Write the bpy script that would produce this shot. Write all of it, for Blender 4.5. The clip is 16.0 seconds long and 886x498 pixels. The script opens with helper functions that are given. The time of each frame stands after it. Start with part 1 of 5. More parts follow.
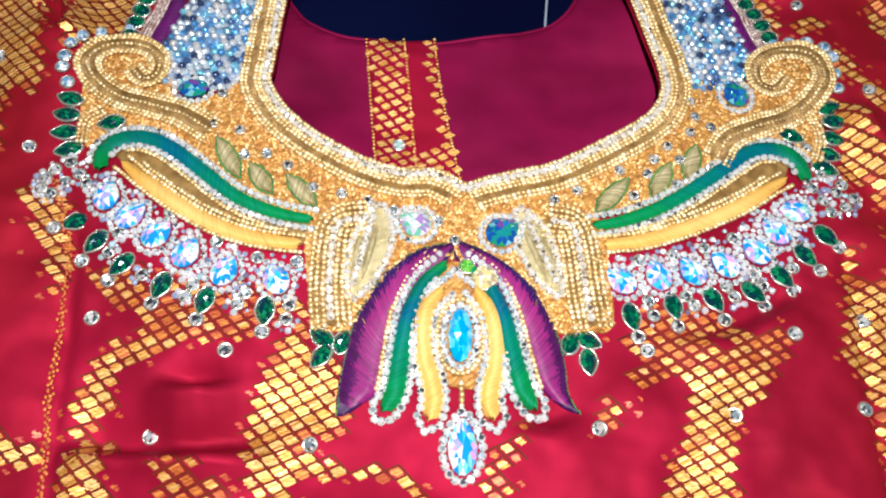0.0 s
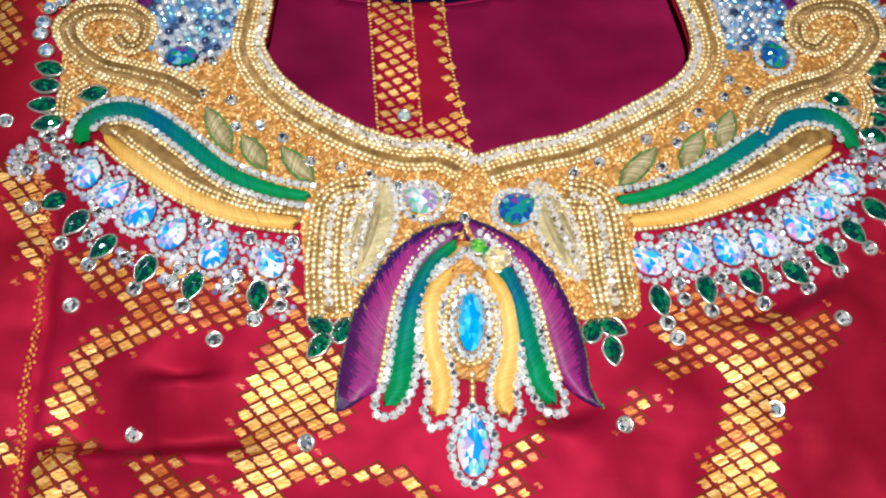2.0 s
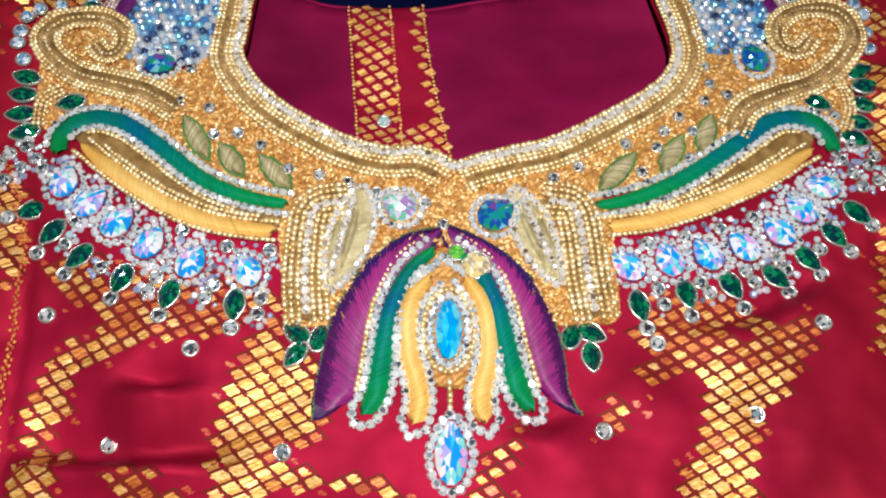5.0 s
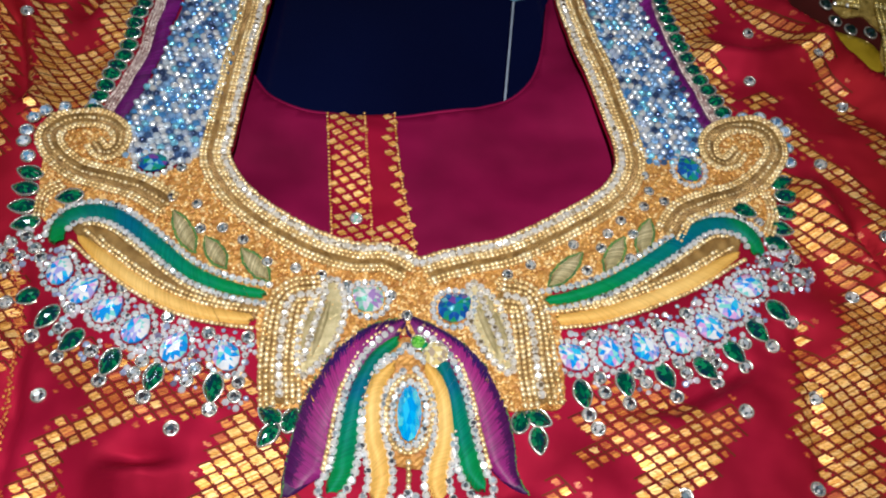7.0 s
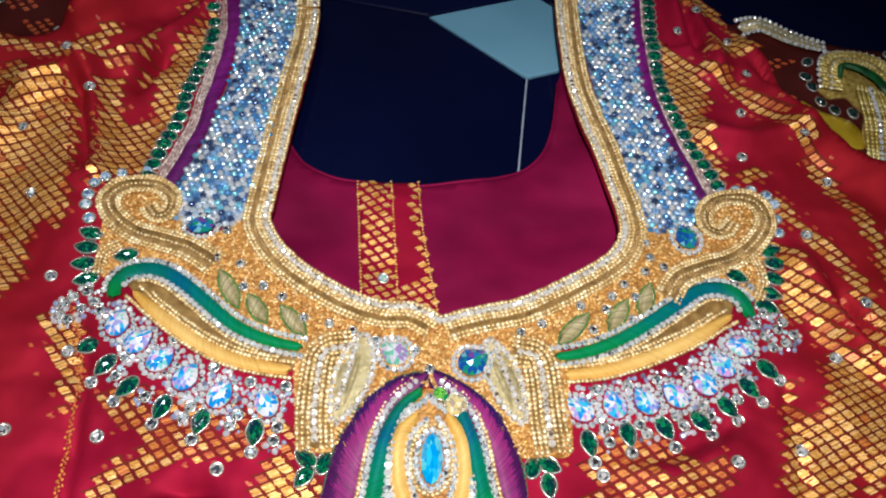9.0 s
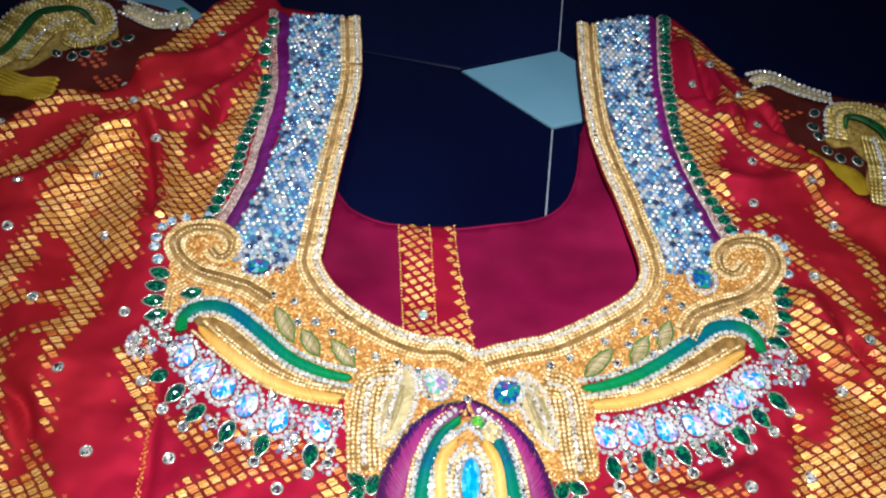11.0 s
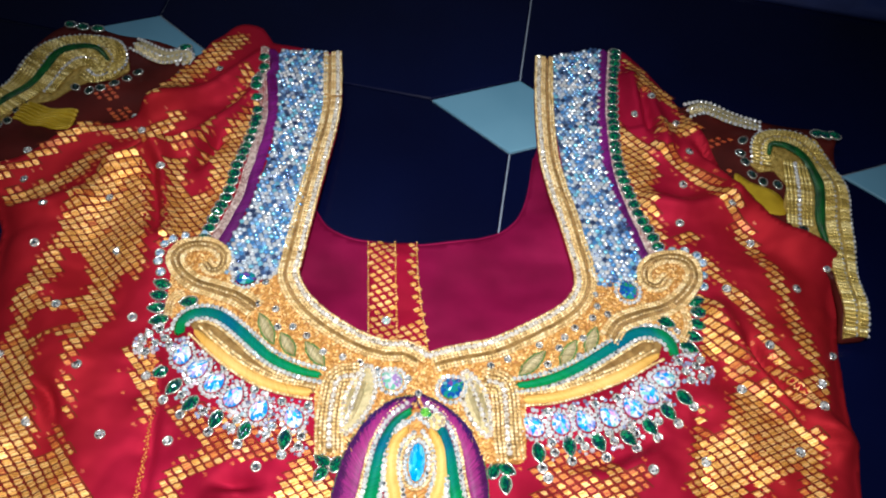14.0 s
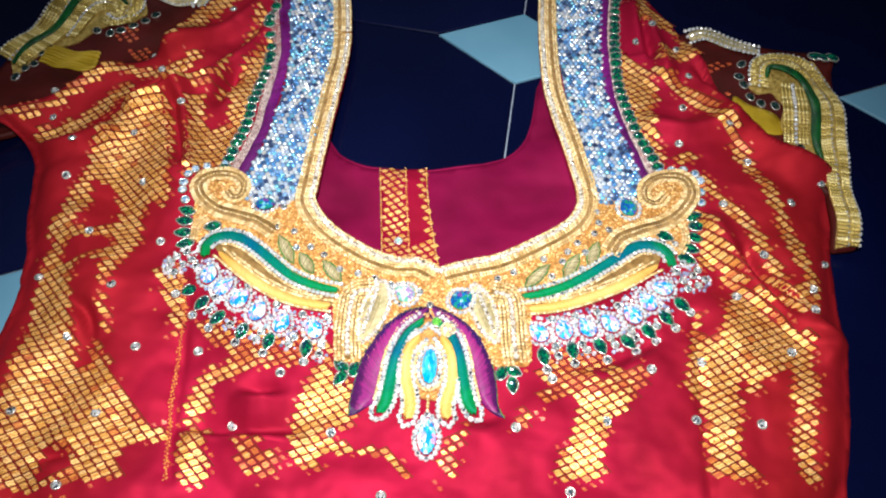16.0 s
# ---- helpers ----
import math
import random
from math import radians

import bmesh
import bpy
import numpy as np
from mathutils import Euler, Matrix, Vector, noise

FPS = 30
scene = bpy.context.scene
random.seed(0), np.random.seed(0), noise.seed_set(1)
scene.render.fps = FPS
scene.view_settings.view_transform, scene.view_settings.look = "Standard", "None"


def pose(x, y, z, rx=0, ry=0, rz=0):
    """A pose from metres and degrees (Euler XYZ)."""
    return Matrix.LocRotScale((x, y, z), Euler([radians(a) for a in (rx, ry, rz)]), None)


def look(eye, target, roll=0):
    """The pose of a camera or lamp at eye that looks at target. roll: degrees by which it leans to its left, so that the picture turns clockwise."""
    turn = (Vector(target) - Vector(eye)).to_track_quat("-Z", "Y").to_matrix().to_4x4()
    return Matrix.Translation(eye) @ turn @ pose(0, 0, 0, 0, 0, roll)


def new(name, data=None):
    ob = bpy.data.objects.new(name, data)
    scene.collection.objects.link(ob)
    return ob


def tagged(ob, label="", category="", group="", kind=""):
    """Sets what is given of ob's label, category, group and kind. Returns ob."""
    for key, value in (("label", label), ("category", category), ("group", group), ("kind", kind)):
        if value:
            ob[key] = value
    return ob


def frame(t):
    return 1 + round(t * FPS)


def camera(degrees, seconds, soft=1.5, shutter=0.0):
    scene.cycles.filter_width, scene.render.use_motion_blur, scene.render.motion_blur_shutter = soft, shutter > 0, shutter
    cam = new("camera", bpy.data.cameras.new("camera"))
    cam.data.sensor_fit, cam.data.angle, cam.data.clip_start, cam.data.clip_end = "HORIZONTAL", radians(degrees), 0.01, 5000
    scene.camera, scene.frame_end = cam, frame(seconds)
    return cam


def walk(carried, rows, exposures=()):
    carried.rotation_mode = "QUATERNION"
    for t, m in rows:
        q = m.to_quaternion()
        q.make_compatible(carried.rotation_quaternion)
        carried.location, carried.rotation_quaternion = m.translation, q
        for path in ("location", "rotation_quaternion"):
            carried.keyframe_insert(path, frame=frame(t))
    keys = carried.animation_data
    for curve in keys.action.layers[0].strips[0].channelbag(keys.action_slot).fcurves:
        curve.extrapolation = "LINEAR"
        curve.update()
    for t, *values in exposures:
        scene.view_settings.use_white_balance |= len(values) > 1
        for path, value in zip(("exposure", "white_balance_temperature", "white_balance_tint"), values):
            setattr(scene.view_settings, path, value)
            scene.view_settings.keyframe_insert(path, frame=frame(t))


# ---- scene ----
cam = camera(60.59, 16.0, 2.05)
PATH = [
    (0, (0.01251, 0.02397, 0.24813), (0.01335, 0.23719, -0.20413), 5.61),
    (0.5, (0.01291, 0.02712, 0.24091), (0.01050, 0.23493, -0.21385), 4.80),
    (1, (0.01270, 0.03144, 0.23544), (0.00796, 0.22915, -0.22378), 3.97),
    (1.5, (0.01356, 0.03077, 0.23267), (0.00398, 0.23244, -0.22475), 2.41),
    (2, (0.01591, 0.03304, 0.22760), (0.00508, 0.23395, -0.23013), 2.16),
    (2.5, (0.01618, 0.03402, 0.22790), (0.00833, 0.23845, -0.22834), 3.59),
    (3, (0.01761, 0.03238, 0.22557), (0.00542, 0.23468, -0.23152), 1.85),
    (5.5, (0.02401, 0.03647, 0.22790), (0.01337, 0.24098, -0.22824), 1.79),
    (6, (0.02636, 0.03785, 0.23918), (0.02587, 0.26025, -0.20864), 4.62),
    (6.5, (0.02870, 0.03491, 0.24695), (0.02731, 0.27187, -0.19333), 4.74),
    (7, (0.02671, 0.03315, 0.25393), (0.02690, 0.27461, -0.18390), 5.56),
    (7.5, (0.02433, 0.03075, 0.25870), (0.02730, 0.27788, -0.17595), 6.46),
    (8, (0.02042, 0.02880, 0.26606), (0.01454, 0.27979, -0.16634), 4.69),
    (8.5, (0.02061, 0.02595, 0.27293), (0.01156, 0.28387, -0.15532), 4.18),
    (9, (0.01989, 0.02359, 0.28170), (0.01421, 0.28992, -0.14143), 5.32),
    (9.2, (0.02063, 0.02216, 0.28694), (0.00908, 0.29177, -0.13398), 4.31),
    (11.5, (0.00740, 0.00538, 0.31265), (-0.01334, 0.28732, -0.09975), 3.14),
    (12, (0.00564, -0.00058, 0.31457), (-0.01941, 0.28443, -0.09548), 2.65),
    (12.5, (0.01071, 0.00074, 0.31324), (-0.01317, 0.26105, -0.11298), 2.30),
    (13, (0.02091, 0.01400, 0.32749), (-0.00272, 0.25726, -0.10870), 2.64),
    (13.5, (0.03054, 0.01423, 0.34919), (0.01336, 0.26968, -0.08029), 4.92),
    (14, (0.04292, -0.00337, 0.36649), (0.01275, 0.26703, -0.05301), 1.38),
    (14.5, (0.04490, -0.02266, 0.37309), (0.01199, 0.25448, -0.04178), 0.98),
    (15, (0.04832, -0.03330, 0.37213), (0.01274, 0.24385, -0.04250), 0.42),
    (15.5, (0.04846, -0.03413, 0.36988), (0.01282, 0.23095, -0.05257), -0.19),
    (16, (0.05157, -0.03427, 0.37237), (0.01260, 0.21486, -0.05939), -1.95),
]
walk(cam, [(t, look(eye, target, roll)) for t, eye, target, roll in PATH],
     [(0, 0.08), (1, -0.08), (2.5, -0.22), (5.5, -0.29), (6, -0.4), (6.5, -0.48), (7, -0.42), (9, -0.3), (11.5, 0.15), (12, 0.22), (13, 0.18), (14.5, 0.0), (15, 0.1), (16, 0.36)])

# ---- light ----
world = bpy.data.worlds.new("world")
scene.world = world
world.use_nodes = True
world.node_tree.nodes["Background"].inputs[0].default_value = (0.25, 0.32, 0.5, 1)
world.node_tree.nodes["Background"].inputs[1].default_value = 0.03


def lamp(name, eye, target, size_x, size_y, watts, colour):
    data = bpy.data.lights.new(name, "AREA")
    data.shape, data.size, data.size_y, data.energy, data.color = "RECTANGLE", size_x, size_y, watts, colour
    ob = new(name, data)
    ob.matrix_world = look(eye, target)
    return ob


torch = bpy.data.lights.new("torch_light", "SPOT")
torch.energy, torch.color, torch.shadow_soft_size = 17.0, (1.0, 0.98, 0.985), 0.012
torch.spot_size, torch.spot_blend = radians(76), 1.0
new("torch_light", torch).matrix_world = look((0.030, -0.005, 0.50), (0.018, 0.130, 0.0))
# Added fill lamp, unseen: gives dim blue ambient and something to reflect.
lamp("ambient_fill_light", (-0.6, 0.9, 2.45), (-0.6, 0.9, 0.0), 1.2, 0.06, 9.0, (0.75, 0.87, 1.0))


# ---- materials ----
def material(name):
    m = bpy.data.materials.new(name)
    m.use_nodes = True
    t = m.node_tree
    return m, t.nodes, t.links, t.nodes["Principled BSDF"]


def ramp(nodes, stops, interpolation="LINEAR"):
    r = nodes.new("ShaderNodeValToRGB")
    r.color_ramp.interpolation = interpolation
    while len(r.color_ramp.elements) < len(stops):
        r.color_ramp.elements.new(0.5)
    for e, (p, c) in zip(r.color_ramp.elements, stops):
        e.position, e.color = p, (*c, 1)
    return r


def textured(name, dark, light, scale, rough, metal=0.0, bump=0.3, bump_scale=900.0, bump_dist=0.0003, coat=0.0, sheen=0.0, stripes=0.0, spec=0.5):
    """Two scales of noise on the colour, fine bump, and stitch stripes along v of the uv map where wanted."""
    m, n, k, p = material(name)
    tc = n.new("ShaderNodeTexCoord")
    no = n.new("ShaderNodeTexNoise")
    no.inputs["Scale"].default_value, no.inputs["Detail"].default_value = scale, 6
    k.new(tc.outputs["Object"], no.inputs["Vector"])
    r = ramp(n, [(0.3, dark), (0.7, light)])
    k.new(no.outputs[0], r.inputs[0])
    k.new(r.outputs[0], p.inputs["Base Color"])
    p.inputs["Roughness"].default_value, p.inputs["Metallic"].default_value = rough, metal
    p.inputs["Coat Weight"].default_value, p.inputs["Sheen Weight"].default_value = coat, sheen
    p.inputs["Specular IOR Level"].default_value = spec
    fine = n.new("ShaderNodeTexNoise")
    fine.inputs["Scale"].default_value, fine.inputs["Detail"].default_value = bump_scale, 3
    k.new(tc.outputs["Object"], fine.inputs["Vector"])
    height = fine.outputs[0]
    if stripes:
        w = n.new("ShaderNodeTexWave")
        w.wave_type, w.bands_direction = "BANDS", "Y"
        w.inputs["Scale"].default_value, w.inputs["Distortion"].default_value = stripes, 2.0
        w.inputs["Detail"].default_value, w.inputs["Detail Scale"].default_value = 2, 2.0
        k.new(tc.outputs["UV"], w.inputs["Vector"])
        mix = n.new("ShaderNodeMath")
        mix.operation = "ADD"
        k.new(w.outputs["Fac"], mix.inputs[0])
        k.new(fine.outputs[0], mix.inputs[1])
        height = mix.outputs[0]
    b = n.new("ShaderNodeBump")
    b.inputs["Strength"].default_value, b.inputs["Distance"].default_value = bump, bump_dist
    k.new(height, b.inputs["Height"])
    k.new(b.outputs[0], p.inputs["Normal"])
    return m


def jewel(name, stops, rough=0.08, metal=0.0, coat=1.0, interpolation="CONSTANT"):
    """Cut stone: every facet takes its own tint from the ramp, shifted from stone to stone. Ramps of clear and coated
    stones hold bright and dark reflections as colour.
    """
    m, n, k, p = material(name)
    g, o = n.new("ShaderNodeNewGeometry"), n.new("ShaderNodeObjectInfo")
    add, frac = n.new("ShaderNodeMath"), n.new("ShaderNodeMath")
    frac.operation = "FRACT"
    k.new(g.outputs["Random Per Island"], add.inputs[0])
    k.new(o.outputs["Random"], add.inputs[1])
    k.new(add.outputs[0], frac.inputs[0])
    r = ramp(n, stops, interpolation)
    k.new(frac.outputs[0], r.inputs[0])
    k.new(r.outputs[0], p.inputs["Base Color"])
    p.inputs["Roughness"].default_value, p.inputs["Metallic"].default_value = rough, metal
    p.inputs["Coat Weight"].default_value, p.inputs["Coat Roughness"].default_value = coat, 0.03
    p.inputs["IOR"].default_value = 1.9
    return m


def piece_gold(name, stops, rough, metal, woven=False):
    """Gold pieces that differ a little from one to the next."""
    m, n, k, p = material(name)
    g = n.new("ShaderNodeNewGeometry")
    r = ramp(n, stops)
    k.new(g.outputs["Random Per Island"], r.inputs[0])
    p.inputs["Roughness"].default_value, p.inputs["Metallic"].default_value = rough, metal
    if woven:
        tw, wn, mul = n.new("ShaderNodeTexCoord"), n.new("ShaderNodeTexNoise"), n.new("ShaderNodeMix")
        stretch = n.new("ShaderNodeMapping")
        stretch.inputs["Rotation"].default_value, stretch.inputs["Scale"].default_value = (0, 0, 0.5), (0.35, 1.6, 1)
        k.new(tw.outputs["Object"], stretch.inputs[0])
        k.new(stretch.outputs[0], wn.inputs["Vector"])
        wn.inputs["Scale"].default_value, wn.inputs["Detail"].default_value = 1500, 3
        tone = ramp(n, [(0.32, (0.55, 0.38, 0.26)), (0.5, (1.0, 0.95, 0.85)), (0.66, (1.12, 1.15, 1.25))])
        k.new(wn.outputs[0], tone.inputs[0])
        mul.data_type, mul.blend_type = "RGBA", "MULTIPLY"
        mul.inputs["Factor"].default_value = 1.0
        k.new(r.outputs[0], mul.inputs["A"])
        k.new(tone.outputs[0], mul.inputs["B"])
        k.new(mul.outputs["Result"], p.inputs["Base Color"])
    else:
        k.new(r.outputs[0], p.inputs["Base Color"])
    tc, fine, b = n.new("ShaderNodeTexCoord"), n.new("ShaderNodeTexNoise"), n.new("ShaderNodeBump")
    fine.inputs["Scale"].default_value, fine.inputs["Detail"].default_value = 1500, 2
    k.new(tc.outputs["Object"], fine.inputs["Vector"])
    b.inputs["Strength"].default_value, b.inputs["Distance"].default_value = 0.35, 0.0003
    k.new(fine.outputs[0], b.inputs["Height"])
    k.new(b.outputs[0], p.inputs["Normal"])
    return m


def thread(name, along, shade, rough, spec=0.4, metal=0.0, tint=(1, 1, 1)):
    """Embroidery thread: its colour changes along the band, and every stitch is a little lighter or darker."""
    m, n, k, p = material(name)
    tc, split, g = n.new("ShaderNodeTexCoord"), n.new("ShaderNodeSeparateXYZ"), n.new("ShaderNodeNewGeometry")
    k.new(tc.outputs["UV"], split.inputs[0])
    no, push = n.new("ShaderNodeTexNoise"), n.new("ShaderNodeMath")
    no.inputs["Scale"].default_value, no.inputs["Detail"].default_value = 90, 3
    k.new(tc.outputs["Object"], no.inputs["Vector"])
    push.operation = "MULTIPLY_ADD"
    push.inputs[1].default_value = 0.35
    k.new(no.outputs[0], push.inputs[0])
    k.new(split.outputs["Y"], push.inputs[2])
    r = ramp(n, along)
    k.new(push.outputs[0], r.inputs[0])
    tone = ramp(n, [(0, shade[0]), (0.5, shade[1]), (1, shade[2])])
    k.new(g.outputs["Random Per Island"], tone.inputs[0])
    mul = n.new("ShaderNodeMix")
    mul.data_type, mul.blend_type = "RGBA", "MULTIPLY"
    mul.inputs["Factor"].default_value = 1.0
    k.new(r.outputs[0], mul.inputs["A"])
    k.new(tone.outputs[0], mul.inputs["B"])
    k.new(mul.outputs["Result"], p.inputs["Base Color"])
    p.inputs["Roughness"].default_value, p.inputs["Metallic"].default_value = rough, metal
    p.inputs["Specular IOR Level"].default_value, p.inputs["Specular Tint"].default_value = spec, (*tint, 1)
    return m


RED = textured("red_silk", (0.22, 0.0038, 0.018), (0.40, 0.0075, 0.042), 22, 0.62, metal=0.4, bump=0.12, bump_scale=4000, spec=0.09)
_n, _k = RED.node_tree.nodes, RED.node_tree.links
side_tc, side_xyz, side_off, side_map, side_mix = _n.new("ShaderNodeTexCoord"), _n.new("ShaderNodeSeparateXYZ"), _n.new("ShaderNodeMath"), _n.new("ShaderNodeMapRange"), _n.new("ShaderNodeMix")
side_off.operation, side_off.inputs[1].default_value = "SUBTRACT", 0.015
side_abs = _n.new("ShaderNodeMath")
side_abs.operation = "ABSOLUTE"
side_map.inputs["From Min"].default_value, side_map.inputs["From Max"].default_value = 0.11, 0.18
side_map.inputs["To Max"].default_value = 0.75
side_mix.data_type = "RGBA"
side_mix.inputs["B"].default_value = (0.33, 0.0115, 0.013, 1)
_k.new(side_tc.outputs["Object"], side_xyz.inputs[0])
_k.new(side_xyz.outputs["X"], side_off.inputs[0])
_k.new(side_off.outputs[0], side_abs.inputs[0])
_k.new(side_abs.outputs[0], side_map.inputs["Value"])
_k.new(side_map.outputs["Result"], side_mix.inputs["Factor"])
_p = _n["Principled BSDF"]
_k.new(_p.inputs["Base Color"].links[0].from_socket, side_mix.inputs["A"])
_k.new(side_mix.outputs["Result"], _p.inputs["Base Color"])
NET = textured("woven_dark_red", (0.09, 0.012, 0.006), (0.19, 0.030, 0.010), 60, 0.55, bump=0.3, bump_scale=3000, spec=0.1)
DULL = piece_gold("dull_gold", [(0, (0.46, 0.08, 0.03)), (0.6, (0.62, 0.19, 0.04)), (1, (0.78, 0.34, 0.07))], 0.45, 0.25, True)
# Sleeve silk: deeper red, with the shade of the turned-away sleeves in its colour.
SHADED_MAROON = textured("shaded_maroon_silk", (0.030, 0.005, 0.004), (0.085, 0.010, 0.008), 30, 0.5, bump=0.12, bump_scale=4000, spec=0.12)
FADED = piece_gold("sunk_gold", [(0, (0.42, 0.035, 0.025)), (0.6, (0.52, 0.09, 0.03)), (1, (0.66, 0.20, 0.05))], 0.45, 0.15, True)
MAGENTA = textured("magenta_lining", (0.15, 0.003, 0.032), (0.29, 0.006, 0.064), 22, 0.64, metal=0.4, bump=0.12, bump_scale=4000, spec=0.1)
ZARI = piece_gold("woven_gold", [(0, (0.60, 0.25, 0.04)), (0.4, (0.88, 0.47, 0.11)), (1, (1.0, 0.68, 0.29))], 0.52, 0.5, True)
BEAD = piece_gold("gold_bead", [(0, (0.60, 0.40, 0.16)), (0.55, (0.87, 0.65, 0.31)), (1, (1.0, 0.86, 0.55))], 0.40, 0.6)
DIM_BEAD = piece_gold("old_gold_bead", [(0, (0.34, 0.24, 0.05)), (0.55, (0.66, 0.50, 0.14)), (1, (0.88, 0.76, 0.36))], 0.3, 0.5)
GROUND = textured("purl_gold", (0.34, 0.13, 0.025), (0.68, 0.36, 0.09), 420, 0.45, metal=0.3, bump=0.6, bump_scale=1600, bump_dist=0.0005)
PURL = piece_gold("purl_bit", [(0, (0.40, 0.16, 0.03)), (0.5, (0.82, 0.47, 0.13)), (1, (1.0, 0.80, 0.42))], 0.36, 0.4)
BROWN = textured("antique_zari", (0.20, 0.105, 0.028), (0.48, 0.29, 0.095), 260, 0.40, metal=0.4, bump=0.6, bump_scale=1600, stripes=520, bump_dist=0.0004)
OLD_GOLD = textured("old_gold", (0.26, 0.17, 0.03), (0.62, 0.44, 0.12), 320, 0.4, metal=0.35, bump=0.9, bump_scale=900, bump_dist=0.0006)
OLIVE = textured("pale_zari", (0.40, 0.33, 0.15), (0.74, 0.63, 0.36), 260, 0.38, metal=0.4, bump=0.7, stripes=480, bump_dist=0.0004)
YELLOW = thread("yellow_satin", [(0.2, (0.72, 0.40, 0.08)), (0.6, (0.86, 0.56, 0.18)), (1.0, (0.78, 0.45, 0.11))], ((0.86, 0.84, 0.80), (0.98, 0.98, 0.97), (1.04, 1.05, 1.06)), 0.46, 0.25, 0.1)
# Green thread; the blue sheen halfway along is put into the base colour.
EMERALD = thread("emerald_satin_blue_sheen", [(0.12, (0.002, 0.24, 0.022)), (0.36, (0.0, 0.14, 0.095)), (0.55, (0.0, 0.115, 0.19)), (0.75, (0.0, 0.18, 0.12)), (1.0, (0.001, 0.22, 0.055))], ((0.72, 0.75, 0.78), (0.96, 0.97, 0.97), (1.1, 1.1, 1.1)), 0.46, 0.3, tint=(0.2, 0.6, 1.0))
MOSS = textured("moss_satin", (0.0, 0.03, 0.008), (0.002, 0.12, 0.02), 160, 0.35, bump=0.6, stripes=520, bump_dist=0.0004)
PLUM = thread("plum_satin", [(0.2, (0.045, 0.006, 0.07)), (0.5, (0.028, 0.008, 0.11)), (0.9, (0.07, 0.008, 0.08))], ((0.6, 0.65, 0.65), (0.9, 0.9, 0.9), (1.2, 1.2, 1.2)), 0.42, 0.25)
PURPLE = thread("purple_satin", [(0.2, (0.18, 0.011, 0.135)), (0.55, (0.33, 0.018, 0.175)), (1.0, (0.24, 0.013, 0.145))], ((0.55, 0.58, 0.62), (0.9, 0.9, 0.9), (1.2, 1.2, 1.2)), 0.42, 0.3)
PALE_THREAD = thread("pale_zari_thread", [(0.0, (0.42, 0.35, 0.16)), (0.5, (0.70, 0.60, 0.34)), (1.0, (0.50, 0.42, 0.20))], ((0.5, 0.5, 0.45), (0.95, 0.95, 0.95), (1.2, 1.2, 1.25)), 0.34, 0.5, 0.35)
EDGING = textured("dark_green_thread", (0.02, 0.10, 0.03), (0.10, 0.26, 0.05), 400, 0.5, bump=0.8)
LINING = textured("gold_lining", (0.34, 0.22, 0.01), (0.62, 0.42, 0.03), 60, 0.35, metal=0.3, bump=0.5, stripes=160)
SILVER = textured("silver_setting", (0.55, 0.50, 0.42), (0.85, 0.82, 0.76), 300, 0.22, metal=0.75, bump=0.2)
WHITE = jewel("clear_crystal", [(0, (0.98, 0.98, 0.97)), (0.30, (0.40, 0.46, 0.50)), (0.39, (0.99, 0.97, 0.92)), (0.66, (0.58, 0.72, 0.80)), (0.75, (0.96, 0.99, 1.0)), (0.93, (0.10, 0.11, 0.13))], 0.13, 0.45)
STRAP_PURPLE = thread("deep_purple_satin", [(0.2, (0.13, 0.008, 0.13)), (0.6, (0.19, 0.010, 0.17)), (1.0, (0.11, 0.007, 0.11))], ((0.5, 0.5, 0.55), (0.9, 0.9, 0.9), (1.25, 1.3, 1.3)), 0.45, 0.25)
ROSE = piece_gold("rose_silver_cord", [(0, (0.34, 0.22, 0.20)), (0.5, (0.60, 0.46, 0.42)), (1, (0.82, 0.72, 0.66))], 0.35, 0.4)
CHAMPAGNE = jewel("champagne_crystal", [(0, (0.96, 0.90, 0.76)), (0.30, (0.50, 0.41, 0.28)), (0.40, (1.0, 0.97, 0.90)), (0.66, (0.76, 0.66, 0.50)), (0.74, (0.97, 0.95, 0.92)), (0.94, (0.24, 0.18, 0.11))], 0.16, 0.42)
FROST = jewel("frosty_crystal", [(0, (0.90, 0.94, 1.0)), (0.22, (0.46, 0.52, 0.78)), (0.36, (0.97, 0.97, 1.0)), (0.56, (0.52, 0.62, 0.90)), (0.70, (0.94, 0.90, 0.97)), (0.86, (0.30, 0.28, 0.44)), (0.93, (0.62, 0.90, 1.0))], 0.18, 0.5)
MIST = jewel("grey_crystal", [(0, (0.60, 0.68, 0.72)), (0.2, (0.08, 0.12, 0.15)), (0.38, (0.92, 0.94, 0.94)), (0.55, (0.24, 0.34, 0.40)), (0.7, (0.80, 0.78, 0.72)), (0.85, (0.06, 0.05, 0.06))], 0.08, 0.45)
SEA = jewel("blue_crystal", [(0, (0.34, 0.60, 0.92)), (0.16, (0.80, 0.90, 0.96)), (0.30, (0.10, 0.36, 0.74)), (0.42, (0.95, 0.97, 0.98)), (0.58, (0.07, 0.16, 0.36)), (0.66, (0.66, 0.75, 0.90)), (0.78, (0.26, 0.72, 0.90)), (0.88, (0.94, 0.90, 0.84)), (0.94, (0.03, 0.06, 0.16))], 0.28, 0.6)
STEEL = jewel("steel_blue_crystal", [(0, (0.35, 0.55, 0.80)), (0.2, (0.10, 0.20, 0.34)), (0.4, (0.90, 0.95, 1.0)), (0.58, (0.16, 0.42, 0.66)), (0.75, (0.70, 0.82, 0.92))], 0.07, 0.2)
SLATE = textured("grey_blue_net", (0.05, 0.09, 0.16), (0.14, 0.22, 0.36), 200, 0.5, bump=0.5)
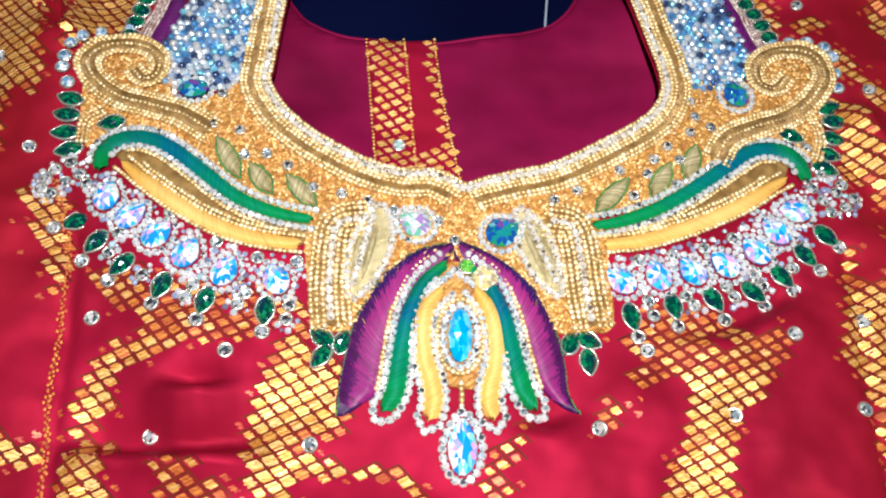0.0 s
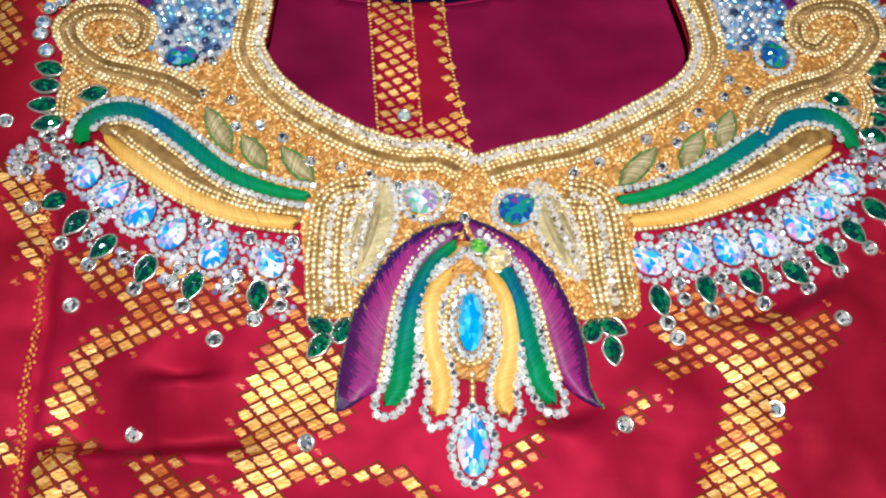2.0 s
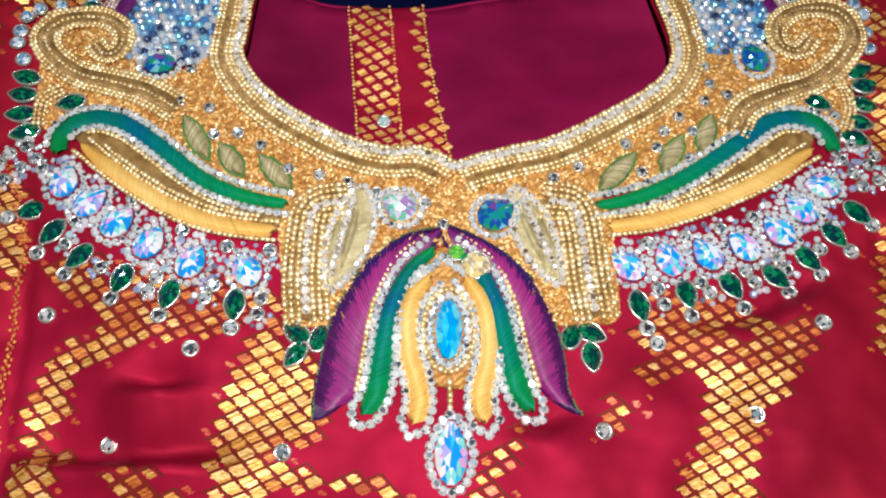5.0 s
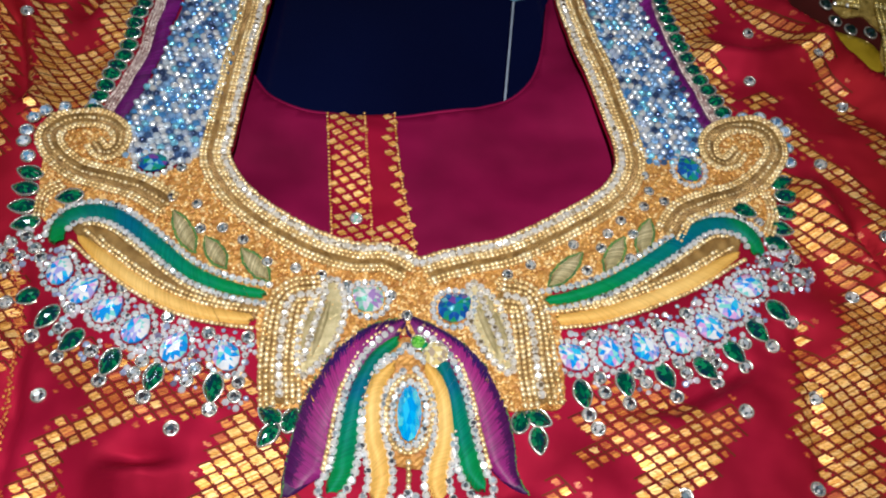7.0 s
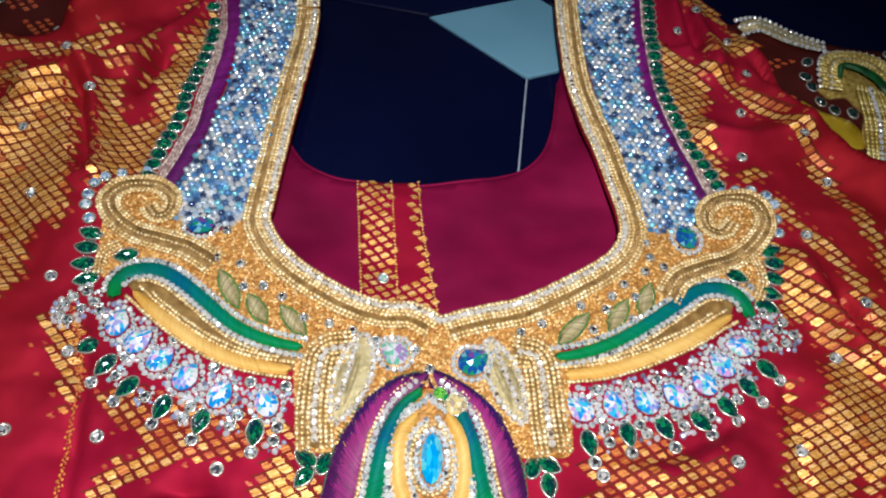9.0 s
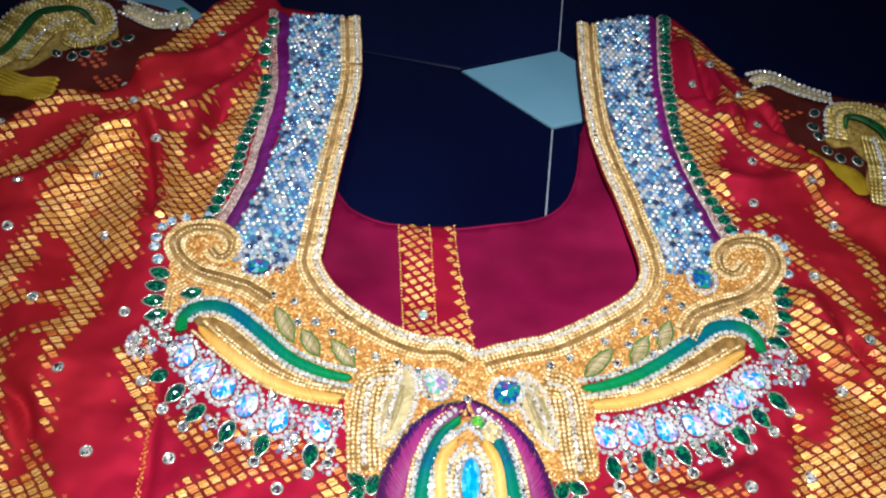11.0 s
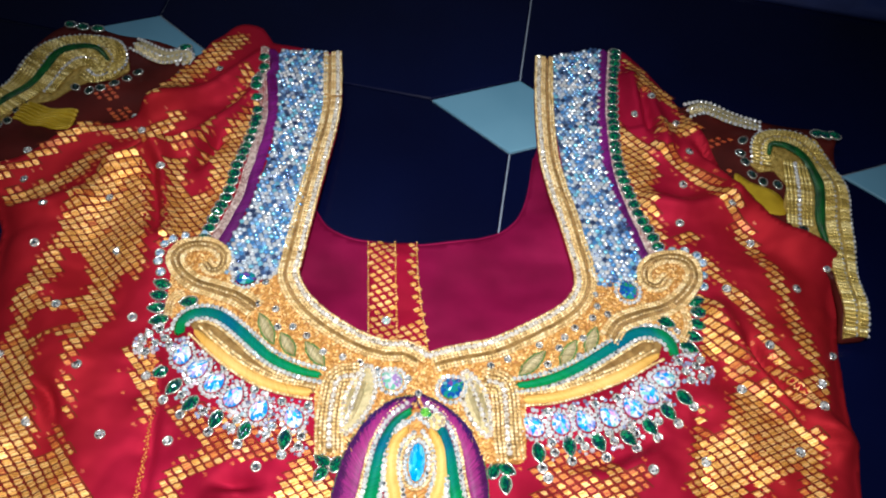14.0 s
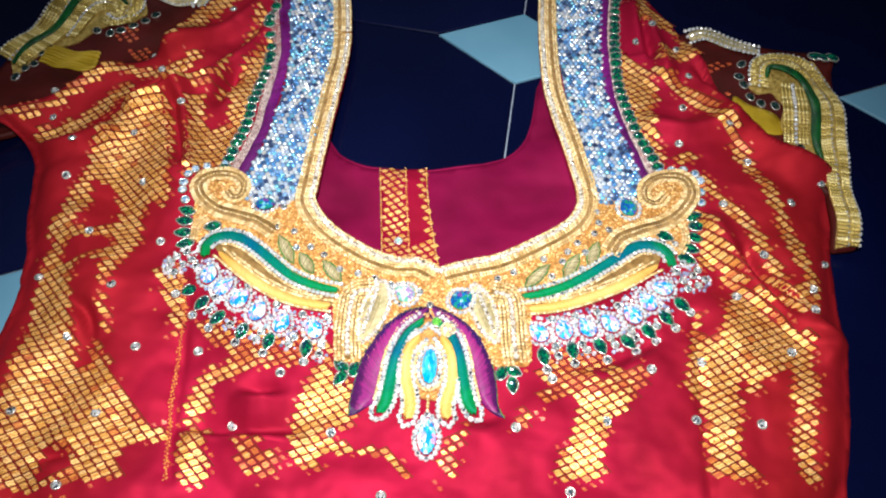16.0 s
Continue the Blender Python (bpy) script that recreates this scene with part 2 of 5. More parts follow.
AURORA = jewel("aurora_crystal", [(0, (0.01, 0.34, 0.92)), (0.26, (0.90, 0.96, 1.0)), (0.34, (0.04, 0.60, 0.95)), (0.46, (0.98, 0.98, 1.0)), (0.58, (0.45, 0.45, 0.92)), (0.68, (0.85, 0.92, 0.98)), (0.82, (0.85, 0.45, 0.85)), (0.9, (0.25, 0.80, 0.75))], 0.06, 0.15)
PEACOCK = jewel("peacock_crystal", [(0, (0.01, 0.10, 0.42)), (0.25, (0.01, 0.30, 0.30)), (0.45, (0.02, 0.20, 0.56)), (0.6, (0.02, 0.34, 0.14)), (0.75, (0.01, 0.12, 0.36)), (0.85, (0.20, 0.07, 0.36)), (0.92, (0.20, 0.60, 0.72))], 0.06, 0.2)
OPAL = jewel("opal_crystal", [(0, (0.20, 0.62, 0.45)), (0.2, (0.75, 0.72, 0.85)), (0.42, (0.45, 0.28, 0.62)), (0.6, (0.88, 0.88, 0.90)), (0.8, (0.35, 0.72, 0.62))], 0.06, 0.2)
LAGOON = jewel("lagoon_crystal", [(0, (0.0, 0.45, 0.90)), (0.35, (0.02, 0.58, 0.95)), (0.6, (0.10, 0.75, 0.90)), (0.8, (0.0, 0.36, 0.85))], 0.05, 0.1)
GREEN = jewel("green_crystal", [(0, (0.0, 0.05, 0.035)), (0.3, (0.0, 0.11, 0.05)), (0.55, (0.003, 0.03, 0.05)), (0.8, (0.005, 0.20, 0.08))], 0.05)
NIGHT = jewel("dark_crystal", [(0, (0.004, 0.012, 0.012)), (0.5, (0.01, 0.03, 0.02)), (0.8, (0.02, 0.05, 0.06))], 0.05)
LIME = jewel("lime_crystal", [(0, (0.08, 0.45, 0.03)), (0.5, (0.20, 0.60, 0.10)), (0.8, (0.04, 0.30, 0.05))], 0.06)
CITRINE = jewel("citrine_crystal", [(0, (0.75, 0.60, 0.25)), (0.4, (0.9, 0.82, 0.55)), (0.7, (0.45, 0.35, 0.25))], 0.06)
NAVY = textured("navy_floor_tile", (0.0007, 0.0014, 0.013), (0.0014, 0.0034, 0.027), 6, 0.2, bump=0.05, bump_scale=40, bump_dist=0.001)
PALE = textured("pale_floor_tile", (0.09, 0.23, 0.33), (0.14, 0.31, 0.42), 9, 0.22, bump=0.05, bump_scale=60, bump_dist=0.001)
GROUT_M = textured("pale_grout", (0.14, 0.18, 0.24), (0.28, 0.33, 0.40), 80, 0.8, bump=0.4)
MAT_M = textured("blue_mat", (0.01, 0.02, 0.10), (0.02, 0.04, 0.18), 20, 0.6, bump=0.4, bump_scale=500)
PLASTER = textured("plaster", (0.14, 0.16, 0.20), (0.20, 0.22, 0.26), 3, 0.85, bump=0.2, bump_scale=60)


# ---- helpers for curves and meshes ----
def mm(*v):
    """Points in the plan from millimetres."""
    return [(v[i] / 1000, v[i + 1] / 1000) for i in range(0, len(v), 2)]


def spline(pts, step=0.001, closed=False):
    """Catmull-Rom curve through the points, resampled at even steps."""
    p = np.array(pts, float)
    if closed:
        p = np.vstack([p[-1], p, p[0], p[1]])
    else:
        p = np.vstack([2 * p[0] - p[1], p, 2 * p[-1] - p[-2]])
    out = []
    for i in range(1, len(p) - 2):
        a, b, c, d = p[i - 1 : i + 3]
        for s in np.linspace(0, 1, 16, endpoint=False):
            out.append(0.5 * (2 * b + (c - a) * s + (2 * a - 5 * b + 4 * c - d) * s * s + (3 * b - a - 3 * c + d) * s ** 3))
    out.append(p[-2])
    return even(np.array(out), step)


def even(line, step):
    seg = np.r_[0, np.cumsum(np.hypot(*np.diff(line, axis=0).T))]
    n = max(2, int(round(seg[-1] / step)) + 1)
    s = np.linspace(0, seg[-1], n)
    return np.stack([np.interp(s, seg, line[:, 0]), np.interp(s, seg, line[:, 1])], 1)


def normals(line):
    d = np.gradient(line, axis=0)
    d /= np.maximum(np.hypot(*d.T), 1e-9)[:, None]
    return np.stack([-d[:, 1], d[:, 0]], 1)


def shifted(line, off):
    """The curve beside the line, off metres to its left; kinks are smoothed away."""
    out = line + normals(line) * (np.array(off)[:, None] if np.ndim(off) else off)
    for _ in range(3):
        out[1:-1] = (out[:-2] + 2 * out[1:-1] + out[2:]) / 4
    return out


def inside(poly, pts):
    """Which of the points lie inside the polygon."""
    x, y = np.asarray(pts, float).T
    p = np.asarray(poly, float)
    q = np.roll(p, -1, 0)
    hit = np.zeros(len(x), bool)
    for (x0, y0), (x1, y1) in zip(p, q):
        if y0 != y1:
            hit ^= ((y0 > y) != (y1 > y)) & (x < (x1 - x0) * (y - y0) / (y1 - y0) + x0)
    return hit


def near(line, pts):
    """The distance of the points from the polyline, and the nearest places on it."""
    pts, line = np.asarray(pts, float), np.asarray(line, float)
    best, place = np.full(len(pts), 9.0), np.zeros((len(pts), 2))
    for a, b in zip(line[:-1], line[1:]):
        ab = b - a
        s = np.clip(((pts - a) @ ab) / max(ab @ ab, 1e-12), 0, 1)
        foot = a + s[:, None] * ab
        dist = np.hypot(*(pts - foot).T)
        m = dist < best
        best[m], place[m] = dist[m], foot[m]
    return best, place


class Soup:
    """Gathers many small shapes into one mesh."""

    def __init__(self):
        self.v, self.f, self.n = [], [], 0

    def add(self, verts, faces):
        self.v.append(np.asarray(verts, float))
        self.f += [[i + self.n for i in f] for f in faces]
        self.n += len(verts)

    def mesh(self, name, material, smooth=False):
        me = bpy.data.meshes.new(name)
        me.from_pydata(np.vstack(self.v).tolist(), [], self.f)
        me.materials.append(material)
        me.polygons.foreach_set("use_smooth", [smooth] * len(me.polygons))
        me.update()
        return me


def under(name, mesh, parent, label="", kind=""):
    """Links a mesh as one part under its thing or part."""
    ob = new(name, mesh)
    ob.parent = parent
    if label:
        tagged(ob, label=label)
    if kind:
        tagged(ob, kind=kind)
    return ob


# ---- plan of the blouse, in millimetres ----
NECK_L = mm(-69.4, 368.9, -61.3, 328.8, -59.2, 297.3, -58.9, 268.6, -58.6, 246.0, -58.1, 221.4, -57.6, 203.2, -57.9, 199.0, -53.8, 191.7, -46.7, 184.0, -37.8, 177.6, -26.3, 171.6, -14.3, 166.8, -3.7, 164.9, 6.4, 166.0, 14.5, 163.5, 18.8, 161.1)
NECK_R = mm(18.8, 161.1, 25.3, 164.2, 36.2, 168.5, 46.4, 171.8, 56.7, 177.6, 68.1, 185.5, 77.8, 192.6, 86.7, 201.2, 90.6, 210.9, 89.4, 221.6, 85.7, 233.9, 79.8, 252.3, 72.0, 276.3, 65.5, 303.5, 60.7, 343.3, 58.4, 383.4)
BLUE_L = mm(-108.5, 364.5, -79.9, 367.4, -73.5, 327.1, -71.3, 291.6, -70.6, 258.7, -68.9, 228.2, -70.6, 207.4, -71.7, 194.6, -94.4, 192.3, -99.9, 211.5, -94.7, 232.3, -93.0, 260.1, -93.3, 283.7, -97.0, 313.3)
BLUE_R = mm(71.3, 385.3, 100.3, 396.4, 99.7, 335.7, 103.4, 296.8, 113.2, 266.4, 121.6, 246.3, 126.4, 230.7, 120.9, 215.1, 105.0, 212.9, 100.7, 223.2, 95.0, 250.1, 84.5, 284.9, 76.5, 327.3)
PURPLE_L = mm(-112.5, 362.8, -104.9, 328.1, -100.3, 302.6, -99.6, 282.8, -98.7, 254.7, -100.7, 230.2, -105.8, 208.6)
PURPLE_R = mm(103.0, 397.3, 102.2, 341.3, 107.7, 292.7, 116.6, 264.7, 124.9, 244.7, 130.0, 233.2)
GREENS_L = mm(-116.9, 351.8, -114.2, 326.7, -110.7, 303.6, -111.3, 281.2, -111.7, 263.0, -111.9, 244.8, -114.1, 228.3, -115.6, 214.2)
GREENS_R = mm(111.3, 396.7, 110.2, 350.3, 112.1, 312.4, 117.5, 285.8, 126.7, 263.1, 139.5, 238.5)
GREEN_L = mm(-110.2, 153.0, -112.0, 159.8, -109.5, 165.4, -101.7, 168.3, -92.8, 167.0, -83.0, 161.9, -71.9, 154.5, -61.1, 147.6, -51.2, 143.9, -41.7, 141.9, -32.5, 141.1)
GREEN_R = mm(143.6, 175.6, 141.7, 183.2, 137.1, 187.4, 129.5, 188.3, 122.6, 186.0, 113.5, 178.4, 103.5, 170.1, 93.9, 162.6, 84.5, 156.6, 73.5, 151.6, 64.0, 148.8)
SATIN_L = mm(-103.4, 157.2, -95.2, 151.4, -86.3, 145.7, -75.7, 139.8, -65.7, 135.6, -56.1, 132.9, -46.9, 131.7, -35.0, 131.4)
SATIN_R = mm(135.4, 175.8, 129.8, 171.9, 121.7, 165.5, 112.0, 159.2, 102.6, 154.0, 91.5, 148.7, 80.6, 144.7, 67.7, 141.9)
SCROLL_L = mm(-75.2, 172.9, -87.2, 178.9, -100.7, 182.0, -113.2, 184.9, -123.9, 192.6, -125.6, 201.6, -120.3, 208.1, -110.5, 209.5, -101.5, 203.9, -100.3, 196.1, -105.0, 193.1, -109.8, 197.4)
SCROLL_R = mm(109.5, 180.7, 115.3, 190.8, 126.5, 197.5, 138.8, 203.6, 149.4, 213.3, 154.8, 223.9, 152.8, 233.4, 144.6, 237.1, 134.3, 233.3, 128.5, 225.9, 129.4, 217.6, 135.4, 216.1, 140.5, 222.2)
CURL_L = mm(-119.9, 164.2, -120.5, 172.3, -115.9, 177.5)
CURL_R = mm(147.9, 185.9, 151.5, 195.6, 149.2, 204.8)
YOKE_L = mm(-65.5, 196.9, -62.2, 188.8, -56.5, 179.6, -45.4, 171.7, -33.1, 166.4, -17.4, 162.1, -2.3, 160.3, 10.8, 159.2, 18.8, 156.5, 19.9, 134.2, 10.0, 130.2, 1.2, 122.6, -5.8, 113.5, -9.4, 105.0, -22.3, 101.0, -26.5, 101.1, -31.4, 120.1, -34.1, 131.3, -34.6, 142.9, -45.6, 143.1, -59.5, 148.8, -74.4, 157.4, -87.5, 164.7, -100.3, 170.0, -111.9, 170.3, -117.3, 162.9, -121.7, 168.0, -124.7, 184.0, -127.1, 198.4, -121.1, 208.7, -110.5, 211.0, -101.2, 202.7, -93.9, 193.6, -88.4, 183.4)
YOKE_R = mm(16.7, 155.6, 27.4, 160.6, 42.0, 165.4, 56.8, 172.1, 71.9, 182.0, 85.5, 191.2, 94.0, 202.0, 98.2, 216.0, 103.0, 222.4, 108.2, 215.9, 125.5, 219.2, 129.4, 228.5, 142.3, 235.3, 154.2, 231.4, 153.9, 213.8, 152.2, 193.4, 147.2, 184.9, 139.5, 192.0, 125.9, 190.4, 111.7, 179.8, 97.9, 168.4, 79.0, 156.8, 67.1, 154.0, 69.4, 142.5, 70.1, 130.9, 71.0, 112.2, 61.2, 109.7, 52.0, 108.8, 44.8, 118.8, 32.1, 128.8, 17.7, 133.0)
TAB_L = mm(-15.7, 149.5, -25.3, 146.8, -30.5, 139.7, -30.6, 127.8, -29.4, 114.7, -26.7, 102.0)
TAB_R = mm(47.9, 155.5, 58.0, 154.5, 63.5, 148.9, 66.2, 138.2, 68.0, 125.0, 70.5, 112.8)
LEAF_L = mm(-11.5, 148.9, -16.2, 140.2, -18.8, 129.1, -16.4, 113.3, -10.4, 118.2, -5.7, 128.6, -4.8, 138.5, -7.7, 147.3)
LEAF_R = mm(38.9, 153.0, 46.4, 147.1, 51.7, 136.7, 53.9, 121.3, 46.3, 125.5, 40.7, 133.5, 37.2, 142.0, 37.1, 150.8)
PETAL_L = mm(16.1, 137.7, 5.2, 134.0, -3.3, 126.5, -9.3, 116.8, -13.9, 103.6, -15.2, 89.7, -15.1, 75.0, -6.7, 79.7, -2.6, 84.3, -2.4, 97.8, 0.3, 111.4, 5.9, 122.5, 15.2, 131.6)
PETAL_R = mm(19.0, 138.5, 31.8, 133.4, 42.8, 125.2, 51.0, 112.2, 55.1, 98.6, 56.9, 88.8, 60.6, 82.6, 51.8, 86.3, 46.4, 92.3, 42.9, 104.3, 36.8, 117.1, 28.1, 128.0, 17.3, 131.8)
LGREEN_L = mm(14.8, 129.6, 7.8, 121.6, 3.9, 110.0, 2.8, 99.2, 2.5, 90.7, 2.1, 83.2, -1.0, 76.7)
LGREEN_R = mm(19.6, 130.1, 28.8, 123.5, 34.5, 113.2, 37.6, 102.9, 40.0, 94.5, 43.0, 86.5, 46.8, 82.0)
LSATIN_L = mm(14.5, 120.3, 9.6, 113.7, 8.7, 105.1, 10.1, 96.6, 13.2, 88.4, 14.6, 81.2, 13.4, 75.3)
LSATIN_R = mm(24.8, 121.4, 30.5, 113.7, 33.1, 104.1, 33.4, 95.5, 31.9, 87.9, 31.9, 82.1, 33.6, 77.2)
BACK_ARC = mm(-63.0, 250.3, -56.8, 241.5, -48.9, 233.9, -34.2, 229.2, -13.8, 229.5, 16.3, 232.4, 37.4, 239.6, 53.3, 251.6, 61.2, 269.9, 63.5, 302.9)
PLACKET = mm(-25.7, 227.9, -19.5, 194.3, -13.3, 160.4)
PLACKET_R = mm(1.5, 231.6, 7.3, 201.9, 17.7, 164.7)
SLEEVE_L = mm(-167.5, 353.2, -175.1, 358.0, -217.5, 369.2, -261.6, 375.8, -280.7, 334.4, -282.6, 287.9)
SLEEVE_R = mm(151, 350, 173, 359, 205, 353, 233, 349, 251, 346, 248, 334, 249, 304, 247, 270, 244, 230, 246, 203, 232, 200, 233, 217, 234, 239, 220, 248, 195, 264, 172, 296, 156, 328)
GOLD_A = mm(-183, 260, -192, 243, -197, 224, -199, 211, -197, 197, -201, 184, -201, 172, -206, 162, -200, 154, -201, 141, -198, 130, -198, 117, -191, 92, -190, 65, -182, 22, -120, 30, -119, 38, -117, 47, -102, 52, -103, 56, -116, 61, -125, 70, -137, 83, -149, 96, -148, 107, -155, 122, -155, 136, -153, 147, -149, 156, -154, 172, -154, 186, -142, 182, -145, 203, -163, 258)
HOLE_A = mm(-190, 196, -180, 193, -171, 178, -172, 168, -189, 166, -187, 180)
HOLE_B = mm(-191, 153, -178, 158, -163, 158, -169, 148, -186, 142)
HOLE_C = mm(-179, 136, -165, 141, -160, 128, -155, 112, -151, 104, -154, 95, -154, 87, -159, 84, -168, 107)
HOLE_D = mm(-157, 41, -144, 41, -143, 32, -154, 27, -159, 33)
GOLD_B = mm(-151, 255, -148, 264, -139, 270, -132, 278, -123, 299, -113, 317, -108, 296, -112, 271, -111, 253, -115, 230, -117, 215, -129, 209, -136, 202, -143, 227, -146, 244)
GOLD_C = mm(-241, 229, -225, 238, -213, 247, -196, 268, -188, 267, -200, 242, -217, 229, -229, 218)
GOLD_D = mm(-135, 142, -121, 142, -113, 128, -111, 113, -111, 104, -120, 118)
GOLD_E = mm(-102, 116, -38, 115, -27, 98, -11, 85, -13, 70, -25, 66, -14, 59, -24, 53, -24, 47, -30, 46, -41, 56, -41, 67, -41, 81, -41, 96, -67, 92, -77, 87, -86, 78, -86, 69, -97, 59, -97, 68, -95, 80, -92, 89, -81, 97, -99, 107)
GOLD_F = mm(-96, 57, -83, 59, -76, 36, -88, 34)
GOLD_G = mm(-66, 53, -55, 57, -44, 50, -44, 40, -58, 38)
GOLD_H = mm(33, 50, 34, 68, 43, 78, 41, 64, 39, 51)
GOLD_I = mm(64, 78, 68, 87, 86, 103, 92, 109, 96, 103, 79, 90, 70, 79)
GOLD_J = mm(70, 110, 89, 123, 112, 120, 126, 116, 129, 110, 118, 93, 113, 85, 110, 73, 107, 59, 86, 57, 88, 65, 94, 80, 96, 90, 94, 98, 86, 99)
GOLD_K = mm(188, 149, 210, 143, 213, 128, 210, 109, 199, 108, 202, 123, 197, 123, 189, 118, 178, 109, 177, 124, 171, 132)
GOLD_M = mm(116, 393, 135, 374, 149, 357, 162, 330, 139, 321, 137, 335, 151, 338, 147, 349, 129, 360, 131, 351, 125, 362)
RIB_A = mm(136, 312, 151, 305, 171, 283, 183, 267, 192, 246, 200, 225, 209, 197, 215, 177, 216, 165)
RIB_B = mm(158, 212, 167, 195, 174, 178, 182, 162, 195, 150, 209, 142)
RIB_C = mm(161, 234, 172, 222, 182, 210, 189, 201, 202, 168, 213, 160)
RIB_D = mm(-173, 307, -165, 323, -153, 349, -141, 372)
RIB_E = mm(-162, 267, -142, 275, -135, 290, -128, 317, -123, 340)
RIB_F = mm(-278, 227, -262, 232, -243, 239, -230, 251, -217, 265)
RIB_G = mm(-220, 264, -206, 276, -181, 281, -169, 283, -158, 295)
SEAM = mm(-124.1, 147.7, -113.2, 122.2, -108.0, 92.0, -102.1, 61.6, -94.6, 33.6)
SEAM_R = mm(156.4, 148.4, 157.9, 120.4, 159.8, 80.6, 160.1, 57.0)
STONES_A = mm(-131.1, 97.5, -179.4, 161.6, -160.9, 198.9, -205.7, 196.0, -198.4, 131.6, -153.4, 128.9, -168.3, 98.9, -138.3, 60.8, -98.6, 99.2, -71.4, 63.9, -232.5, 239.3, -176.2, 283.9, -177.6, 232.6, -145.5, 343.3, -152.3, 254.1, -138.7, 161.0, -221.1, 303.7, -208.8, 219.5)
STONES_B = mm(152.8, 291.2, 149.0, 260.6, 189.5, 254.9, 172.1, 219.5, 210.2, 225.5, 191.6, 188.3, 215.3, 158.6, 177.1, 163.7, 202.5, 134.9, 131.0, 115.2, 156.6, 123.3, 153.1, 93.1, 184.2, 94.7, 229.7, 243.0, 225.9, 189.9, 155.8, 312.2, 123.6, 339.1, 149.1, 335.0)
STONES_C = mm(-97.9, 99.9, -21.8, 65.3, 66.5, 78.2, 109.6, 86.7, 129.0, 116.5, 82.7, 105.5, 155.6, 124.0, 150.7, 94.2, 177.8, 222.0, -137.5, 163.6, -127.5, 99.1)
STONES_D = mm(-71.4, 64.5, 68.4, 78.3, -180.8, 57.0, -145.3, 25.3, 93.9, 51.4, 7.5, 38.3)
DROPS_L = mm(-104.7, 142.8, -94.6, 136.1, -84.0, 129.9, -72.8, 124.2, -59.0, 119.4, -41.6, 118.0)
DROPS_R = mm(74.1, 129.4, 87.0, 132.7, 98.9, 135.5, 110.6, 139.5, 122.1, 145.8, 129.8, 154.1, 137.7, 163.2)
MARQ_L = mm(-113.6, 133.2, -104.2, 125.7, -93.0, 117.8, -78.3, 111.7, -63.3, 108.2, -43.1, 106.5)
MARQ_LT = mm(-119.6, 129.4, -107.8, 119.1, -96.7, 112.5, -80.0, 105.3, -64.2, 101.0, -42.7, 99.2)
MARQ_R = mm(77.7, 116.8, 92.1, 122.0, 106.1, 126.3, 120.4, 130.6, 130.7, 137.4, 139.6, 146.1, 147.9, 154.4)
MARQ_RT = mm(79.8, 109.9, 93.5, 115.4, 110.0, 119.7, 124.6, 126.4, 134.5, 132.6, 144.3, 140.8, 152.0, 150.5)
ROUND_L = mm(-98.6, 122.0, -85.2, 114.7, -69.8, 108.9, -52.5, 108.2, -50.9, 112.4, -35.7, 109.4, -35.9, 104.4, -127.3, 143.0, -126.1, 152.1, -121.5, 147.7, -127.9, 148.0, -121.5, 155.4, -117.0, 150.9, -113.4, 147.1, -123.5, 141.4, -97.2, 129.4, -49.2, 125.4, -35.8, 125.3, -81.9, 139.1, -68.3, 113.3, -64.0, 129.7)
ROUND_R = mm(83.5, 122.9, 85.1, 118.0, 96.6, 126.2, 99.4, 123.3, 110.9, 131.4, 113.5, 128.0, 121.8, 136.4, 124.1, 133.4, 134.6, 140.7, 139.7, 149.1, 80.8, 137.8, 92.6, 141.1, 103.8, 144.7, 114.2, 149.8, 145.6, 174.1, 149.1, 169.3, 154.1, 172.7, 157.0, 167.1, 160.8, 171.5, 151.6, 164.9, 156.9, 176.6, 149.5, 180.6)
SIDE_L = mm(-128.2, 180.7, -128.0, 174.2, -127.2, 167.4, -124.3, 161.0, -111.7, 173.1)
SIDE_R = mm(156.8, 210.5, 157.7, 204.1, 156.8, 197.4, 154.0, 190.2, 151.3, 182.7, 139.5, 195.4)
BLUES_L = mm(-116.3, 217.1, -126.4, 213.0, -131.0, 208.1, -134.0, 204.4, -135.2, 198.7, -134.0, 193.1, -131.0, 187.4)
BLUES_R = mm(137.8, 241.3, 144.7, 241.9, 150.9, 241.6, 157.2, 238.9, 160.1, 234.7, 160.3, 227.0, 160.0, 219.4)
YSTONES_L = mm(-74.7, 176.4, -64.7, 174.5, -61.0, 164.4, -53.3, 165.7, -45.0, 161.6, -24.3, 152.3, -14.9, 150.4, -34.7, 153.7, -5.4, 147.5, 10.3, 145.2, 16.7, 138.2, -74.2, 189.8)
YSTONES_R = mm(103.3, 199.5, 101.0, 192.2, 92.0, 185.0, 87.0, 178.8, 96.5, 179.6, 74.2, 172.7, 84.4, 172.3, 95.1, 169.2, 58.8, 162.6, 50.6, 157.9, 108.9, 195.5, 145.1, 191.0, 101.7, 206.6, 79.1, 162.5)
LEAVES_L = mm(-72.2, 170.7, -60.8, 154.6, -58.4, 161.2, -48.7, 149.6, -44.7, 157.9, -32.5, 146.2)
LEAVES_R = mm(103.0, 186.7, 98.7, 170.7, 93.0, 177.7, 85.6, 162.3, 77.4, 169.4, 65.3, 154.3)
TRIO_L = mm(-23.3, 99.4, -16.6, 98.8, -22.6, 92.9)
TRIO_R = mm(57.3, 105.5, 63.2, 107.0, 63.3, 99.7)
